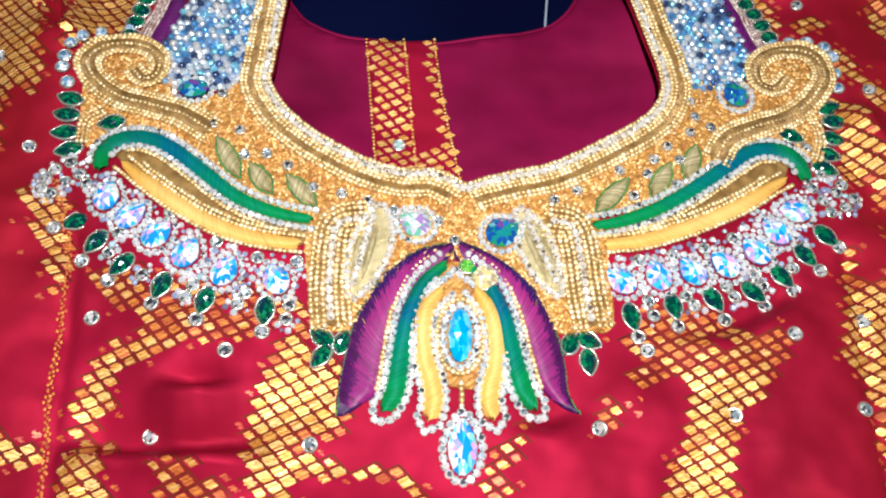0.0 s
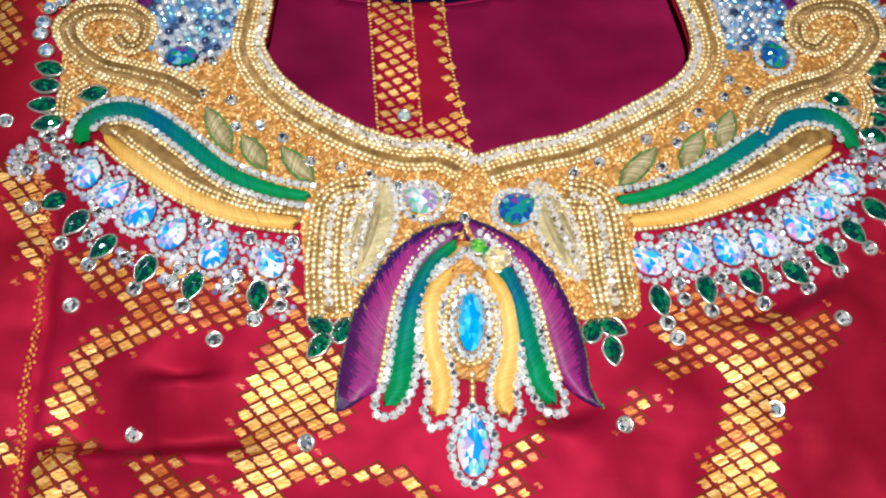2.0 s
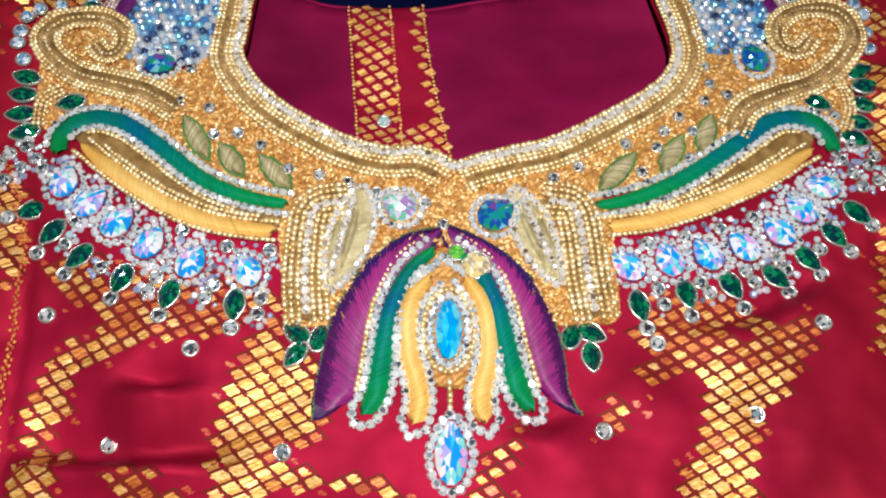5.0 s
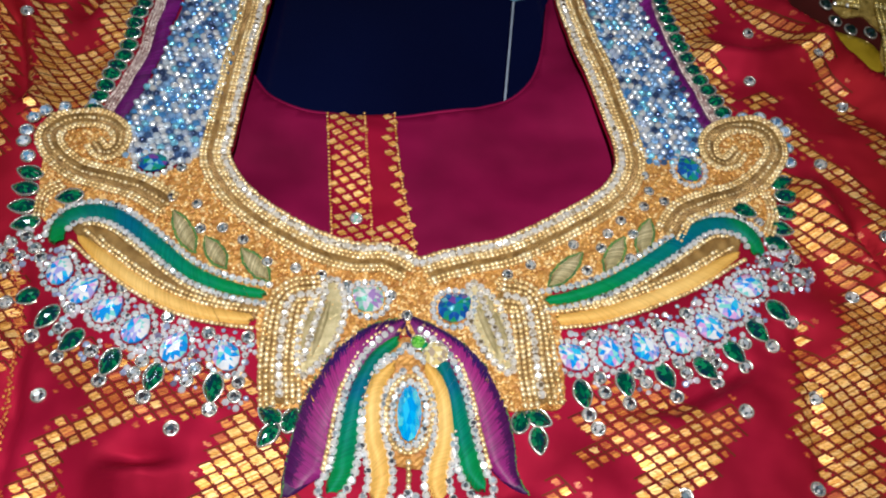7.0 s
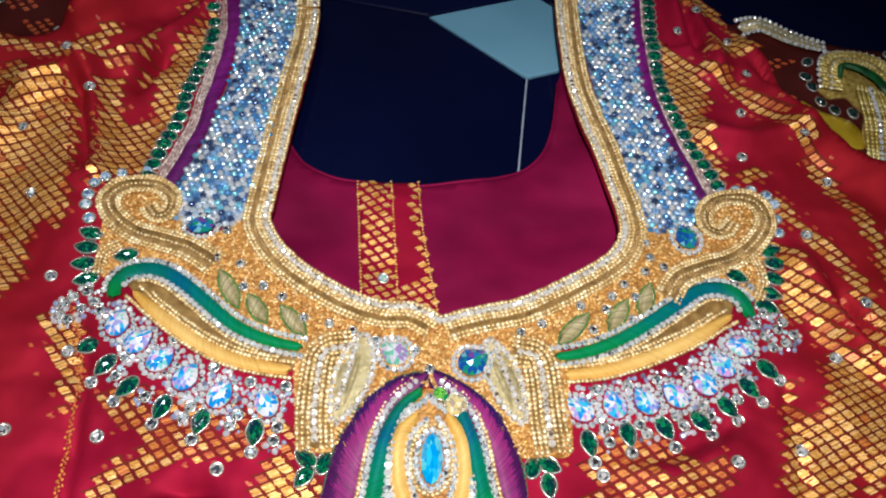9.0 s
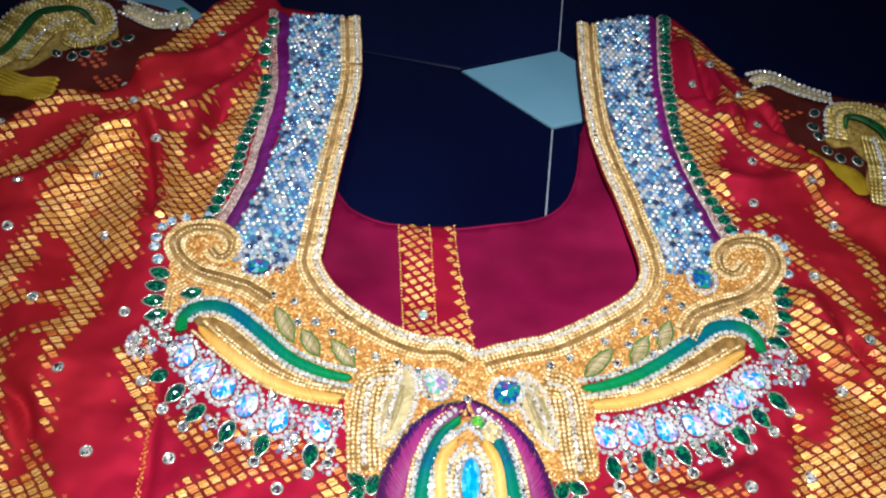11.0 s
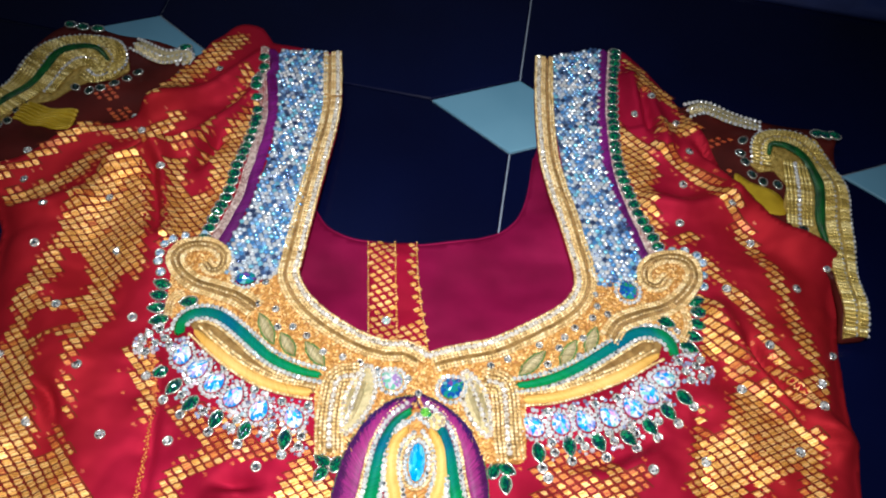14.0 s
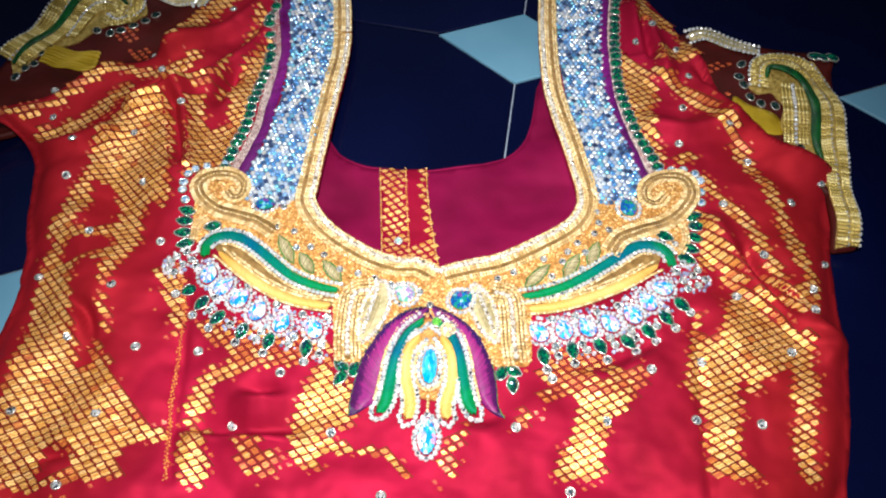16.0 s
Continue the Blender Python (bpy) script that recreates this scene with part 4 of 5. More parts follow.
def crystal_parts(parent, lines, pitch, radius, height, name="rhinestone", mat=WHITE):
    """The same as single stones."""
    for line in lines:
        p = even(np.asarray(line), pitch)
        for (x, y), h in zip(p, height(p)):
            ob = under(name, stone_mesh(chaton, radius, radius, radius * 0.85, mat), parent)
            ob.matrix_local = pose(x, y, h, RNG.normal(0, 6), RNG.normal(0, 6), RNG.uniform(0, 360))


def closed(pts, step=0.001):
    return spline(pts, step, True)


# ---- floor and room ----
floor_ob = tagged(new("floor"), label="dark navy polished tile floor with pale inset tiles", category="floor", kind="structure")
s = Soup()
s.add([(-2, -2, -0.002), (2, -2, -0.002), (2, 2.2, -0.002), (-2, 2.2, -0.002)], [(0, 1, 2, 3)])
under("grout_bed", s.mesh("grout_bed", GROUT_M), floor_ob)
TURN_F = math.radians(-6.0)
AX, AY = np.array([math.cos(TURN_F), math.sin(TURN_F)]), np.array([0.024, 1.0])
PITCH, HALF_U, HALF_V, GAP = 0.262, 0.0560, 0.0325, 0.0005
HUB = np.array([0.0495, 0.3428])


def prism(outline, top, deep, name, mat, bevel=0.0012):
    """A tile with softened edges."""
    o = np.asarray(outline, float)
    n, c, s = len(o), o.mean(0), Soup()
    ins = c + (o - c) * (1 - bevel / np.hypot(*(o - c).T))[:, None]
    s.add(np.vstack([np.column_stack([ins, np.full(n, top)]), np.column_stack([o, np.full(n, top - bevel * 0.6)]), np.column_stack([o, np.full(n, top - deep)])]),
          [tuple(range(n))] + [(n + i, n + (i + 1) % n, (i + 1) % n, i) for i in range(n)] + [(2 * n + i, 2 * n + (i + 1) % n, n + (i + 1) % n, n + i) for i in range(n)])
    return s.mesh(name, mat)


def spot(u, v):
    return HUB + AX * u + AY * v


g = GAP
dark = [(HALF_U + g, g), (PITCH - HALF_U - g, g), (PITCH - g, HALF_V + g), (PITCH - g, PITCH - HALF_V - g), (PITCH - HALF_U - g, PITCH - g), (HALF_U + g, PITCH - g), (g, PITCH - HALF_V - g), (g, HALF_V + g)]
dot = [(HALF_U - g, 0), (0, HALF_V - g), (-HALF_U + g, 0), (0, -HALF_V + g)]
dark_mesh = prism([AX * u + AY * v for u, v in dark], 0, 0.006, "tile", NAVY)
dot_mesh = prism([AX * u + AY * v for u, v in dot], 0, 0.006, "inset_tile", PALE)
for i, j in [(i, j) for i in range(-8, 9) for j in range(-10, 9)]:
    if abs(spot(i * PITCH, j * PITCH)[0] + 0.13) < 1.80 and abs(spot(i * PITCH, j * PITCH)[1] + 0.03) < 1.88:
        under("tile", dark_mesh, floor_ob).location = (*spot(i * PITCH, j * PITCH), 0)
        under("inset_tile", dot_mesh, floor_ob, "pale blue-grey diamond tile").location = (*spot(i * PITCH, j * PITCH), 0)


def box(name, x0, x1, y0, y1, z0, z1, mat, label="", category="", kind="structure"):
    s = Soup()
    s.add([(x, y, z) for z in (z0, z1) for x, y in ((x0, y0), (x1, y0), (x1, y1), (x0, y1))], [(3, 2, 1, 0), (4, 5, 6, 7), (0, 1, 5, 4), (1, 2, 6, 5), (2, 3, 7, 6), (3, 0, 4, 7)])
    return tagged(new(name, s.mesh(name, mat)), label, category, kind=kind)


# Walls and ceiling are out of view, added to shape bounce and reflections.
box("wall_north", -2, 2, 2.2, 2.3, 0, 2.6, PLASTER, "unseen grey plaster wall, added for bounced light", "wall")
box("wall_south", -2, 2, -2.1, -2, 0, 2.6, PLASTER, "unseen grey plaster wall, added for bounced light", "wall")
box("wall_west", -2.1, -2, -2, 2.2, 0, 2.6, PLASTER, "unseen grey plaster wall, added for bounced light", "wall")
box("wall_east", 2, 2.1, -2, 2.2, 0, 2.6, PLASTER, "unseen grey plaster wall, added for bounced light", "wall")
box("ceiling", -2.1, 2.1, -2.1, 2.3, 2.6, 2.7, PLASTER, "unseen grey plaster ceiling, added for bounced light", "ceiling")

mat_ob = new("floor_mat", sheet("floor_mat", [(0.20, 0.4845), (0.65, 0.425), (0.75, 0.9), (0.24, 0.98)], 0.02, flat(0.004), MAT_M, 0.004))
tagged(mat_ob, "dark blue woven mat lying on the tiles", "mat")

# ---- the blouse ----
blouse = tagged(new("blouse"), "crimson silk blouse with gold lattice and jewelled neckline, on tiled floor", "blouse")

NL, NR = spline(NECK_L, 0.001), spline(NECK_R, 0.001)
front_outline = np.vstack([NL, NR[1:], spline(TOP_R, 0.002), spline(EDGE_R + [(0.212, -0.06)], 0.003)[1:], [(0.0, -0.062)],
                           spline([(-0.205, -0.06)] + EDGE_L[::-1], 0.003), spline(TOP_L[::-1], 0.002)[1:]])
front = under("front_panel", sheet("front_panel", front_outline, 0.0020, cloth, RED, 0.0012), blouse, "crimson silk front with folds")
back_outline = np.vstack([spline([(-0.105, 0.335), (-0.08, 0.285)] + BACK_ARC + [(0.075, 0.34), (0.10, 0.37)], 0.002), [(0.13, 0.30), (0.13, 0.15), (0.05, 0.12), (-0.05, 0.12), (-0.11, 0.15), (-0.12, 0.28)]])
back_ob = under("back_panel", sheet("back_panel", back_outline, 0.003, back, MAGENTA, 0.0012), blouse, "magenta inside of the back")
hem = spline(BACK_ARC, 0.0015)
under("piping", ribbon("piping", hem, 0.0006, raised(back, 0.0002), MAGENTA, 0.0005, 5), back_ob)

# placket on the inside of the back
pl, pr = spline(PLACKET, 0.002), spline(PLACKET_R, 0.002)
placket_outline = np.vstack([pl, pr[::-1]])
placket = under("placket", sheet("placket", placket_outline, 0.002, raised(back, 0.0012), RED, 0.001), blouse, "crimson hook placket with gold lattice")

E1, E2, START = np.array([-0.00384, -0.00217]), np.array([0.00297, -0.00256]), np.array([-0.0312, 0.0855])


def lattice(lo, hi):
    """Centres of the woven diamonds over a stretch of the plan."""
    inv = np.linalg.inv(np.column_stack([E1, E2]))
    corners = np.array([inv @ (np.array(c) - START) for c in ((lo[0], lo[1]), (lo[0], hi[1]), (hi[0], lo[1]), (hi[0], hi[1]))])
    a, b = np.floor(corners.min(0)).astype(int), np.ceil(corners.max(0)).astype(int)
    i, j = np.meshgrid(np.arange(a[0], b[0] + 1), np.arange(a[1], b[1] + 1), indexing="ij")
    c = START + i.ravel()[:, None] * E1 + j.ravel()[:, None] * E2
    return c[(c >= lo).all(1) & (c <= hi).all(1)]


def diamonds(name, centres, size, height, mat=ZARI, threads=5, worn=0.0):
    """Woven lozenges, each of a few weft threads of uneven length."""
    c, k = np.asarray(centres)[:, None, None, :], np.asarray(size)[:, None, None, None]
    n = len(centres)
    lo, hi = np.arange(threads) / threads * 2 - 1, (np.arange(threads) + 1.0) / threads * 2 - 1
    rough = 0.10
    ends = 1 + RNG.normal(0, rough, (2, n, threads)) - 0.055 * ((lo + hi) ** 2)[None, None, :]
    ends *= 1 - np.broadcast_to(worn, n)[None, :, None] * RNG.uniform(0, 1, ends.shape)
    u = np.stack([-ends[0], ends[1], ends[1], -ends[0]], 2)
    v = np.broadcast_to(np.stack([lo, lo, hi, hi], 1)[None], u.shape)
    p = c + (u[..., None] * E1 + v[..., None] * E2) * k / 2
    p = p.reshape(-1, 2)
    lift = np.repeat(RNG.uniform(0.00022, 0.00034, n * threads), 4)
    xyz = np.column_stack([p, height(p) + lift])
    s = Soup()
    for q in range(0, len(xyz), 4 * threads):
        s.add(xyz[q : q + 4 * threads], [(r, r + 1, r + 2, r + 3) for r in range(0, 4 * threads, 4)])
    me = s.mesh(name, mat, True)
    mid, e = np.asarray(centres, float), 0.0016
    slope = np.stack([(height(mid + (e, 0)) - height(mid - (e, 0))) / (2 * e), (height(mid + (0, e)) - height(mid - (0, e))) / (2 * e)], 1) + RNG.normal(0, 0.025, (n, 2))
    nor = np.column_stack([-slope, np.ones(n)])
    nor /= np.linalg.norm(nor, axis=1)[:, None]
    me.normals_split_custom_set_from_vertices(np.repeat(nor, 4 * threads, 0).tolist())
    return me


def net(name, centres, height, mat):
    """Dark lines of the weave along two edges of every lozenge."""
    c = np.asarray(centres)[:, None, :]
    bars = []
    for a, b in ((E1, E2), (E2, E1)):
        for u0, u1 in ((-0.5, 0.0), (0.0, 0.5)):
            bars.append(c + np.array([u0 * a - 0.58 * b, u1 * a - 0.58 * b, u1 * a - 0.42 * b, u0 * a - 0.42 * b])[None])
    p = np.concatenate(bars, 1).reshape(-1, 2)
    xyz = np.column_stack([p, height(p)])
    s = Soup()
    for q in range(0, len(xyz), 16):
        s.add(xyz[q : q + 16], [(r, r + 1, r + 2, r + 3) for r in range(0, 16, 4)])
    return s.mesh(name, mat)


full = [closed(p, 0.003) for p in (GOLD_A, GOLD_B, GOLD_C, GOLD_D, GOLD_E, GOLD_F, GOLD_G, GOLD_H, GOLD_I, GOLD_J, GOLD_K, GOLD_L, GOLD_M, GOLD_N, GOLD_P, GOLD_Q, GOLD_R, GOLD_S)]
holes = [closed(p, 0.003) for p in (HOLE_A, HOLE_B, HOLE_C, HOLE_D, HOLE_E)]
bands = [(RIB_A, 0.0042), (RIB_B, 0.0044), (RIB_C, 0.0040), (RIB_D, 0.0062), (RIB_E, 0.0026), (RIB_F, 0.0028), (RIB_G, 0.0038), (RIB_H, 0.0048), (RIB_K, 0.0022)]
cells = lattice((-0.29, 0.0), (0.25, 0.41))
depth_in = np.full(len(cells), -1.0)
for poly in full:
    ins = inside(poly, cells)
    d, _ = near(np.vstack([poly, poly[:1]]), cells)
    depth_in = np.maximum(depth_in, np.where(ins, d, -d))
for line, half in bands:
    d, _ = near(spline(line, 0.004), cells)
    depth_in = np.maximum(depth_in, half - d)
for poly in holes:
    ins = inside(poly, cells)
    d, _ = near(np.vstack([poly, poly[:1]]), cells)
    depth_in = np.minimum(depth_in, np.where(ins, -d, d))
wobble = np.array([noise.noise((x * 90, y * 90, 0)) for x, y in cells]) * 0.0015
faint = np.zeros(len(cells), bool)
for p in (GOLD_G, GOLD_H, GOLD_I):
    faint |= inside(closed(p, 0.003), cells)
faint |= (cells[:, 1] > 0.094) & (cells[:, 1] < 0.135) & (cells[:, 0] > -0.105) & (cells[:, 0] < -0.034)
faint |= (cells[:, 1] > 0.100) & (cells[:, 1] < 0.135) & (cells[:, 0] > 0.064) & (cells[:, 0] < 0.135)
under_yoke = inside(front_outline, cells)
sunk = under_yoke & (depth_in + wobble <= 0) & (depth_in + wobble > -0.007) & (RNG.uniform(0, 1, len(cells)) < 0.4 + (depth_in + wobble) * 70)
under("sunk_lattice", diamonds("sunk_lattice", cells[sunk], RNG.uniform(0.45, 0.66, sunk.sum()), raised(cloth, -0.0001), FADED, worn=0.8), front, "half hidden reddish gold lattice", "stuff")
keep = (depth_in + wobble > 0) & inside(front_outline, cells) & ~(faint & (RNG.uniform(0, 1, len(cells)) < 0.10))
cells, deep = cells[keep], (depth_in + wobble)[keep]
worn = np.clip(0.5 - deep * 250, 0, 0.5)
size = np.clip(0.69 + deep * 45, 0.67, 0.82) * RNG.uniform(0.93, 1.03, len(cells)) * np.where(faint[keep], 0.84, 1.0)
dim = RNG.uniform(0, 1, len(cells)) < np.where(faint[keep], 0.62, np.clip(0.4 - deep * 90, 0.05, 0.4))
under("lattice_weft", net("lattice_weft", cells, raised(cloth, 0.0002), NET), front, "dark red brown weave between the gold lozenges", "stuff")
under("gold_lattice", diamonds("gold_lattice", cells[~dim], size[~dim], cloth, worn=worn[~dim]), front, "woven gold diamond lattice", "stuff")
under("dull_lattice", diamonds("dull_lattice", cells[dim], size[dim], cloth, DULL, worn=worn[dim]), front, "dull orange diamond lattice", "stuff")

seam = spline(SEAM, 0.001)
seam = seam[seam[:, 1] < 0.157]
zig = np.where(np.arange(len(seam)) % 2, 0.0010, -0.0010) * RNG.uniform(0.4, 1.2, len(seam))
under("gold_selvedge", beads("gold_selvedge", [seam + normals(seam) * zig[:, None]], 0.0013, 0.00055, raised(cloth, 0.0), DULL, 0.3), front, "narrow woven gold seam braid", "stuff")

pc = lattice((-0.035, 0.15), (0.03, 0.235))
dl, _ = near(pl, pc)
dr, _ = near(pr, pc)
ok = inside(placket_outline, pc) & ((dl < 0.0150) & (pc[:, 0] + pc[:, 1] * 0.19 > 0.0185) | (dr < 0.0042) | (pc[:, 1] < 0.178 + 0.2 * (pc[:, 0])))
under("gold_lattice", diamonds("placket_lattice", pc[ok], RNG.uniform(0.6, 0.74, ok.sum()), raised(back, 0.0013)), placket, "woven gold diamond lattice", "stuff")

under("gold_edge", beads("gold_edge", [pl, shifted(pl, 0.0152), pr], 0.0017, 0.00055, raised(back, 0.0012), ZARI, 0.4), placket, "dotted gold selvedge", "stuff")
set_stone("hook_stone", placket, *HOOKSTONE[0], float(back(HOOKSTONE)[0]) + 0.0014, chaton, 0.0019, 0.0019, OPAL, 20, 0.0018, 0.0007, label="small violet crystal")

# ---- straps ----
top = raised(cloth, 0.0)
for side, NECK, BLUE, PUR, GRN, count in (("l", NL, BLUE_L, PURPLE_L, GREENS_L, 25), ("r", NR, BLUE_R, PURPLE_R, GREENS_R, 29)):
    poly = even(np.array(BLUE + BLUE[:1]), 0.002)[:-1]
    poly = poly - normals(poly) * 0.0020 * np.sign(np.sum(poly[:, 0] * np.roll(poly[:, 1], -1) - poly[:, 1] * np.roll(poly[:, 0], -1)))
    strap = under("strap_panel", sheet("strap_panel", poly, 0.003, raised(cloth, 0.0012), SLATE, 0.0012), blouse, "strap packed with blue crystals")
    lo, hi = poly.min(0), poly.max(0)
    pts, pitch = [], 0.0030
    for j in range(int((hi[1] - lo[1]) / (pitch * 0.87)) + 1):
        for i in range(int((hi[0] - lo[0]) / pitch) + 1):
            pts.append((lo[0] + (i + 0.5 * (j % 2)) * pitch + RNG.normal(0, 0.00013), lo[1] + j * pitch * 0.87 + RNG.normal(0, 0.00013)))
    pts = np.array(pts)
    pts = pts[inside(poly, pts)]
    pts = pts[np.argsort(pts[:, 1])]
    z = cloth(pts) + 0.0012
    for (x, y), h in zip(pts[:140], z[:140]):
        ob = under("crystal", stone_mesh(chaton, 0.00148, 0.00148, 0.0013, SEA), strap)
        ob.matrix_local = pose(x, y, h, RNG.normal(0, 15), RNG.normal(0, 15), RNG.uniform(0, 360))
    s, (v, f) = Soup(), cut(oval(1, 1, 7), 0.85, 0.5, True)
    for (x, y), h in zip(pts[140:], z[140:]):
        m = Euler((RNG.normal(0, 0.28), RNG.normal(0, 0.28), RNG.uniform(0, 6))).to_matrix()
        s.add((v * 0.00148) @ np.array(m).T + (x, y, h), f)
    under("crystal_field", s.mesh("crystal_field", SEA), strap, kind="stuff")
    under("purple_band", satin_band("purple_band", shifted(spline(PUR, 0.0015), 0.0004 * (1 if side == "r" else -1)), [0.0029, 0.0031, 0.0031, 0.0029], raised(cloth, 0.0008), STRAP_PURPLE, 0.0012), strap, "purple satin stitch band")
    gl = spline(GRN, 0.001)
    out = 1 if side == "r" else -1
    under("silver_cord", beads("silver_cord", [shifted(spline(PUR, 0.001), k * out) for k in (0.0040, 0.0052, 0.0064, 0.0077)], 0.0012, 0.00066, raised(cloth, 0.0003), ROSE), strap)
    p = gl[np.linspace(0, len(gl) - 1, count).astype(int)]
    nn = normals(gl)[np.linspace(0, len(gl) - 1, count).astype(int)]
    for (x, y), h, (a, b) in zip(p, cloth(p), nn):
        set_stone("green_stone", strap, x, y, h + 0.0006, oval, 0.0034, 0.0029, GREEN, math.degrees(math.atan2(b, a)) + RNG.normal(0, 8), rim=0.0007, label="oval green stone in a silver setting")

# ---- the neckline yoke ----
PLATE = 0.0011
yl, yr = closed(YOKE_L, 0.0012), closed(YOKE_R, 0.0012)
a, b = sheet("neckline_yoke", yl, 0.0011, raised(cloth, PLATE), GROUND, 0.0014, 0.00035, False), sheet("yoke_half", yr, 0.0011, raised(cloth, PLATE + 0.0003), GROUND, 0.0014, 0.00035, False)
yoke = under("neckline_yoke", a, blouse, "gold purl embroidery ground of the neckline")
under("yoke_half", b, yoke)
on = raised(cloth, PLATE + 0.0003)
for poly in (yl, yr):
    lo, hi = poly.min(0), poly.max(0)
    p = np.random.RandomState(3).uniform(lo, hi, (int(np.prod(hi - lo) / 1.5e-6), 2))
    p = p[inside(poly, p)]
    s = Soup()
    for (x, y), h in zip(p, cloth(p) + PLATE + 0.0002):
        a, r = RNG.uniform(0, math.pi), RNG.uniform(0.0004, 0.0006)
        q = BIT[0] * (r * 1.9, r, r)
        q = np.column_stack([q[:, 0] * math.cos(a) - q[:, 1] * math.sin(a), q[:, 0] * math.sin(a) + q[:, 1] * math.cos(a), q[:, 2]])
        s.add(q + (x, y, h), BIT[1])
    under("gold_purl", s.mesh("gold_purl", PURL, True), yoke, "scattered bits of twisted gold purl", "stuff")

for NECK in (NL, NR):
    under("border_band", ribbon("border_band", shifted(NECK, -0.0064), 0.0058, raised(cloth, 0.0008), BROWN, 0.0011, 9), yoke, "antique gold zari neck border")
    bead_rows(yoke, [shifted(NECK, -0.0006), shifted(NECK, -0.0046), shifted(NECK, -0.0061), shifted(NECK, -0.0096), shifted(NECK, -0.0112)], 0.0018, 0.00095, raised(cloth, 0.0016))
    crystal_rows(yoke, [shifted(NECK, -0.0025)], 0.0029, 0.00175, raised(cloth, 0.0018), CHAMPAGNE)

for GREEN_P, SAT, SCR, CURL, sgn in ((GREEN_L, SATIN_L, SCROLL_L, CURL_L, 1), (GREEN_R, SATIN_R, SCROLL_R, CURL_R, -1)):
    gl, sl = spline(GREEN_P, 0.0008), spline(SAT, 0.0008)
    web = np.vstack([gl[int(len(gl) * 0.12):], sl[::-1]])
    under("wing_ground", sheet("wing_ground", even(web, 0.0012), 0.0012, raised(cloth, 0.0008), BROWN, 0.001, 0.0001), yoke, "antique gold zari ground")
    under("green_band", satin_band("green_band", gl, [0.0024, 0.0034, 0.0029, 0.0027, 0.0026, 0.0025, 0.0023, 0.0017], raised(cloth, 0.0014), EMERALD, 0.0016), yoke, "emerald satin stitch band")
    under("gold_band", satin_band("gold_band", sl, [0.0013, 0.0026, 0.0027, 0.0027, 0.0026, 0.0026, 0.002], raised(cloth, 0.0014), YELLOW, 0.0016), yoke, "golden yellow satin stitch band")
    crystal_parts(yoke, [shifted(gl, 0.0037)[6:], shifted(gl, -0.0037)[10:]], 0.0027, 0.00138, raised(cloth, 0.0016))
    bead_rows(yoke, [shifted(sl, 0.0031), shifted(sl, -0.0031), shifted(sl, 0.0047 * sgn)[8:-8], shifted(gl, -0.0056 * sgn)[24:-20]], 0.0017, 0.0009, raised(cloth, 0.0014))
    cl = spline(SCR, 0.0008)
    under("scroll_band", ribbon("scroll_band", cl, [0.0042, 0.004, 0.0037, 0.0034, 0.003, 0.0022], raised(cloth, 0.0018), BROWN, 0.0012), yoke, "antique gold zari scroll")
    taper = np.linspace(1, 0.62, len(cl))
    bead_rows(yoke, [cl, shifted(cl, taper * 0.0036), shifted(cl, -taper * 0.0036), shifted(cl, taper * 0.0051), shifted(cl, -taper * 0.0051)], 0.00175, 0.00092, raised(cloth, 0.0020))
    kl = spline(CURL, 0.0008)
    bead_rows(yoke, [shifted(kl, 0.0016), shifted(kl, -0.0016), kl], 0.0016, 0.0008, raised(cloth, 0.0016))

for TAB, LEAF, sgn in ((TAB_L, LEAF_L, 1), (TAB_R, LEAF_R, -1)):
    tl = spline(TAB, 0.0008)
    bead_rows(yoke, [shifted(tl, sgn * d) for d in (0.0, 0.0020, 0.0040, 0.0084, 0.0104, 0.0124)], 0.0019, 0.00095, raised(cloth, PLATE + 0.0008))
    under("tab_ground", ribbon("tab_ground", shifted(tl, sgn * 0.0062), 0.0068, raised(cloth, PLATE + 0.0001), BROWN, 0.0007, 9), yoke, "antique gold zari ground of a petal")
    crystal_parts(yoke, [shifted(tl, sgn * 0.0062)[4:-4]], 0.0031, 0.0016, raised(cloth, PLATE + 0.0009), mat=CHAMPAGNE)
    ll = closed(LEAF, 0.0008)
    under("leaf_ground", sheet("leaf_ground", ll, 0.001, raised(cloth, 0.0018), OLIVE, 0.001, 0.0001), yoke, "pale gold zari leaf")
    crystal_parts(yoke, [ll], 0.0028, 0.0015, raised(cloth, 0.0020), mat=CHAMPAGNE)
    tip, root = np.array(LEAF[0]), np.array(LEAF[3])
    crystal_rows(yoke, [np.linspace(tip * 0.85 + root * 0.15, root * 0.85 + tip * 0.15, 12)], 0.0026, 0.0014, raised(cloth, 0.0031), CHAMPAGNE)
    for dd in (0.0022, -0.0022):
        rib = shifted(np.linspace(tip * 0.8 + root * 0.2, root * 0.8 + tip * 0.2, 24), dd)
        under("zari_rib", ribbon("zari_rib", rib, [0.0003, 0.0012, 0.0012, 0.0003], raised(cloth, 0.0019), OLIVE, 0.0008, 5), yoke, "pale gold zari rib")

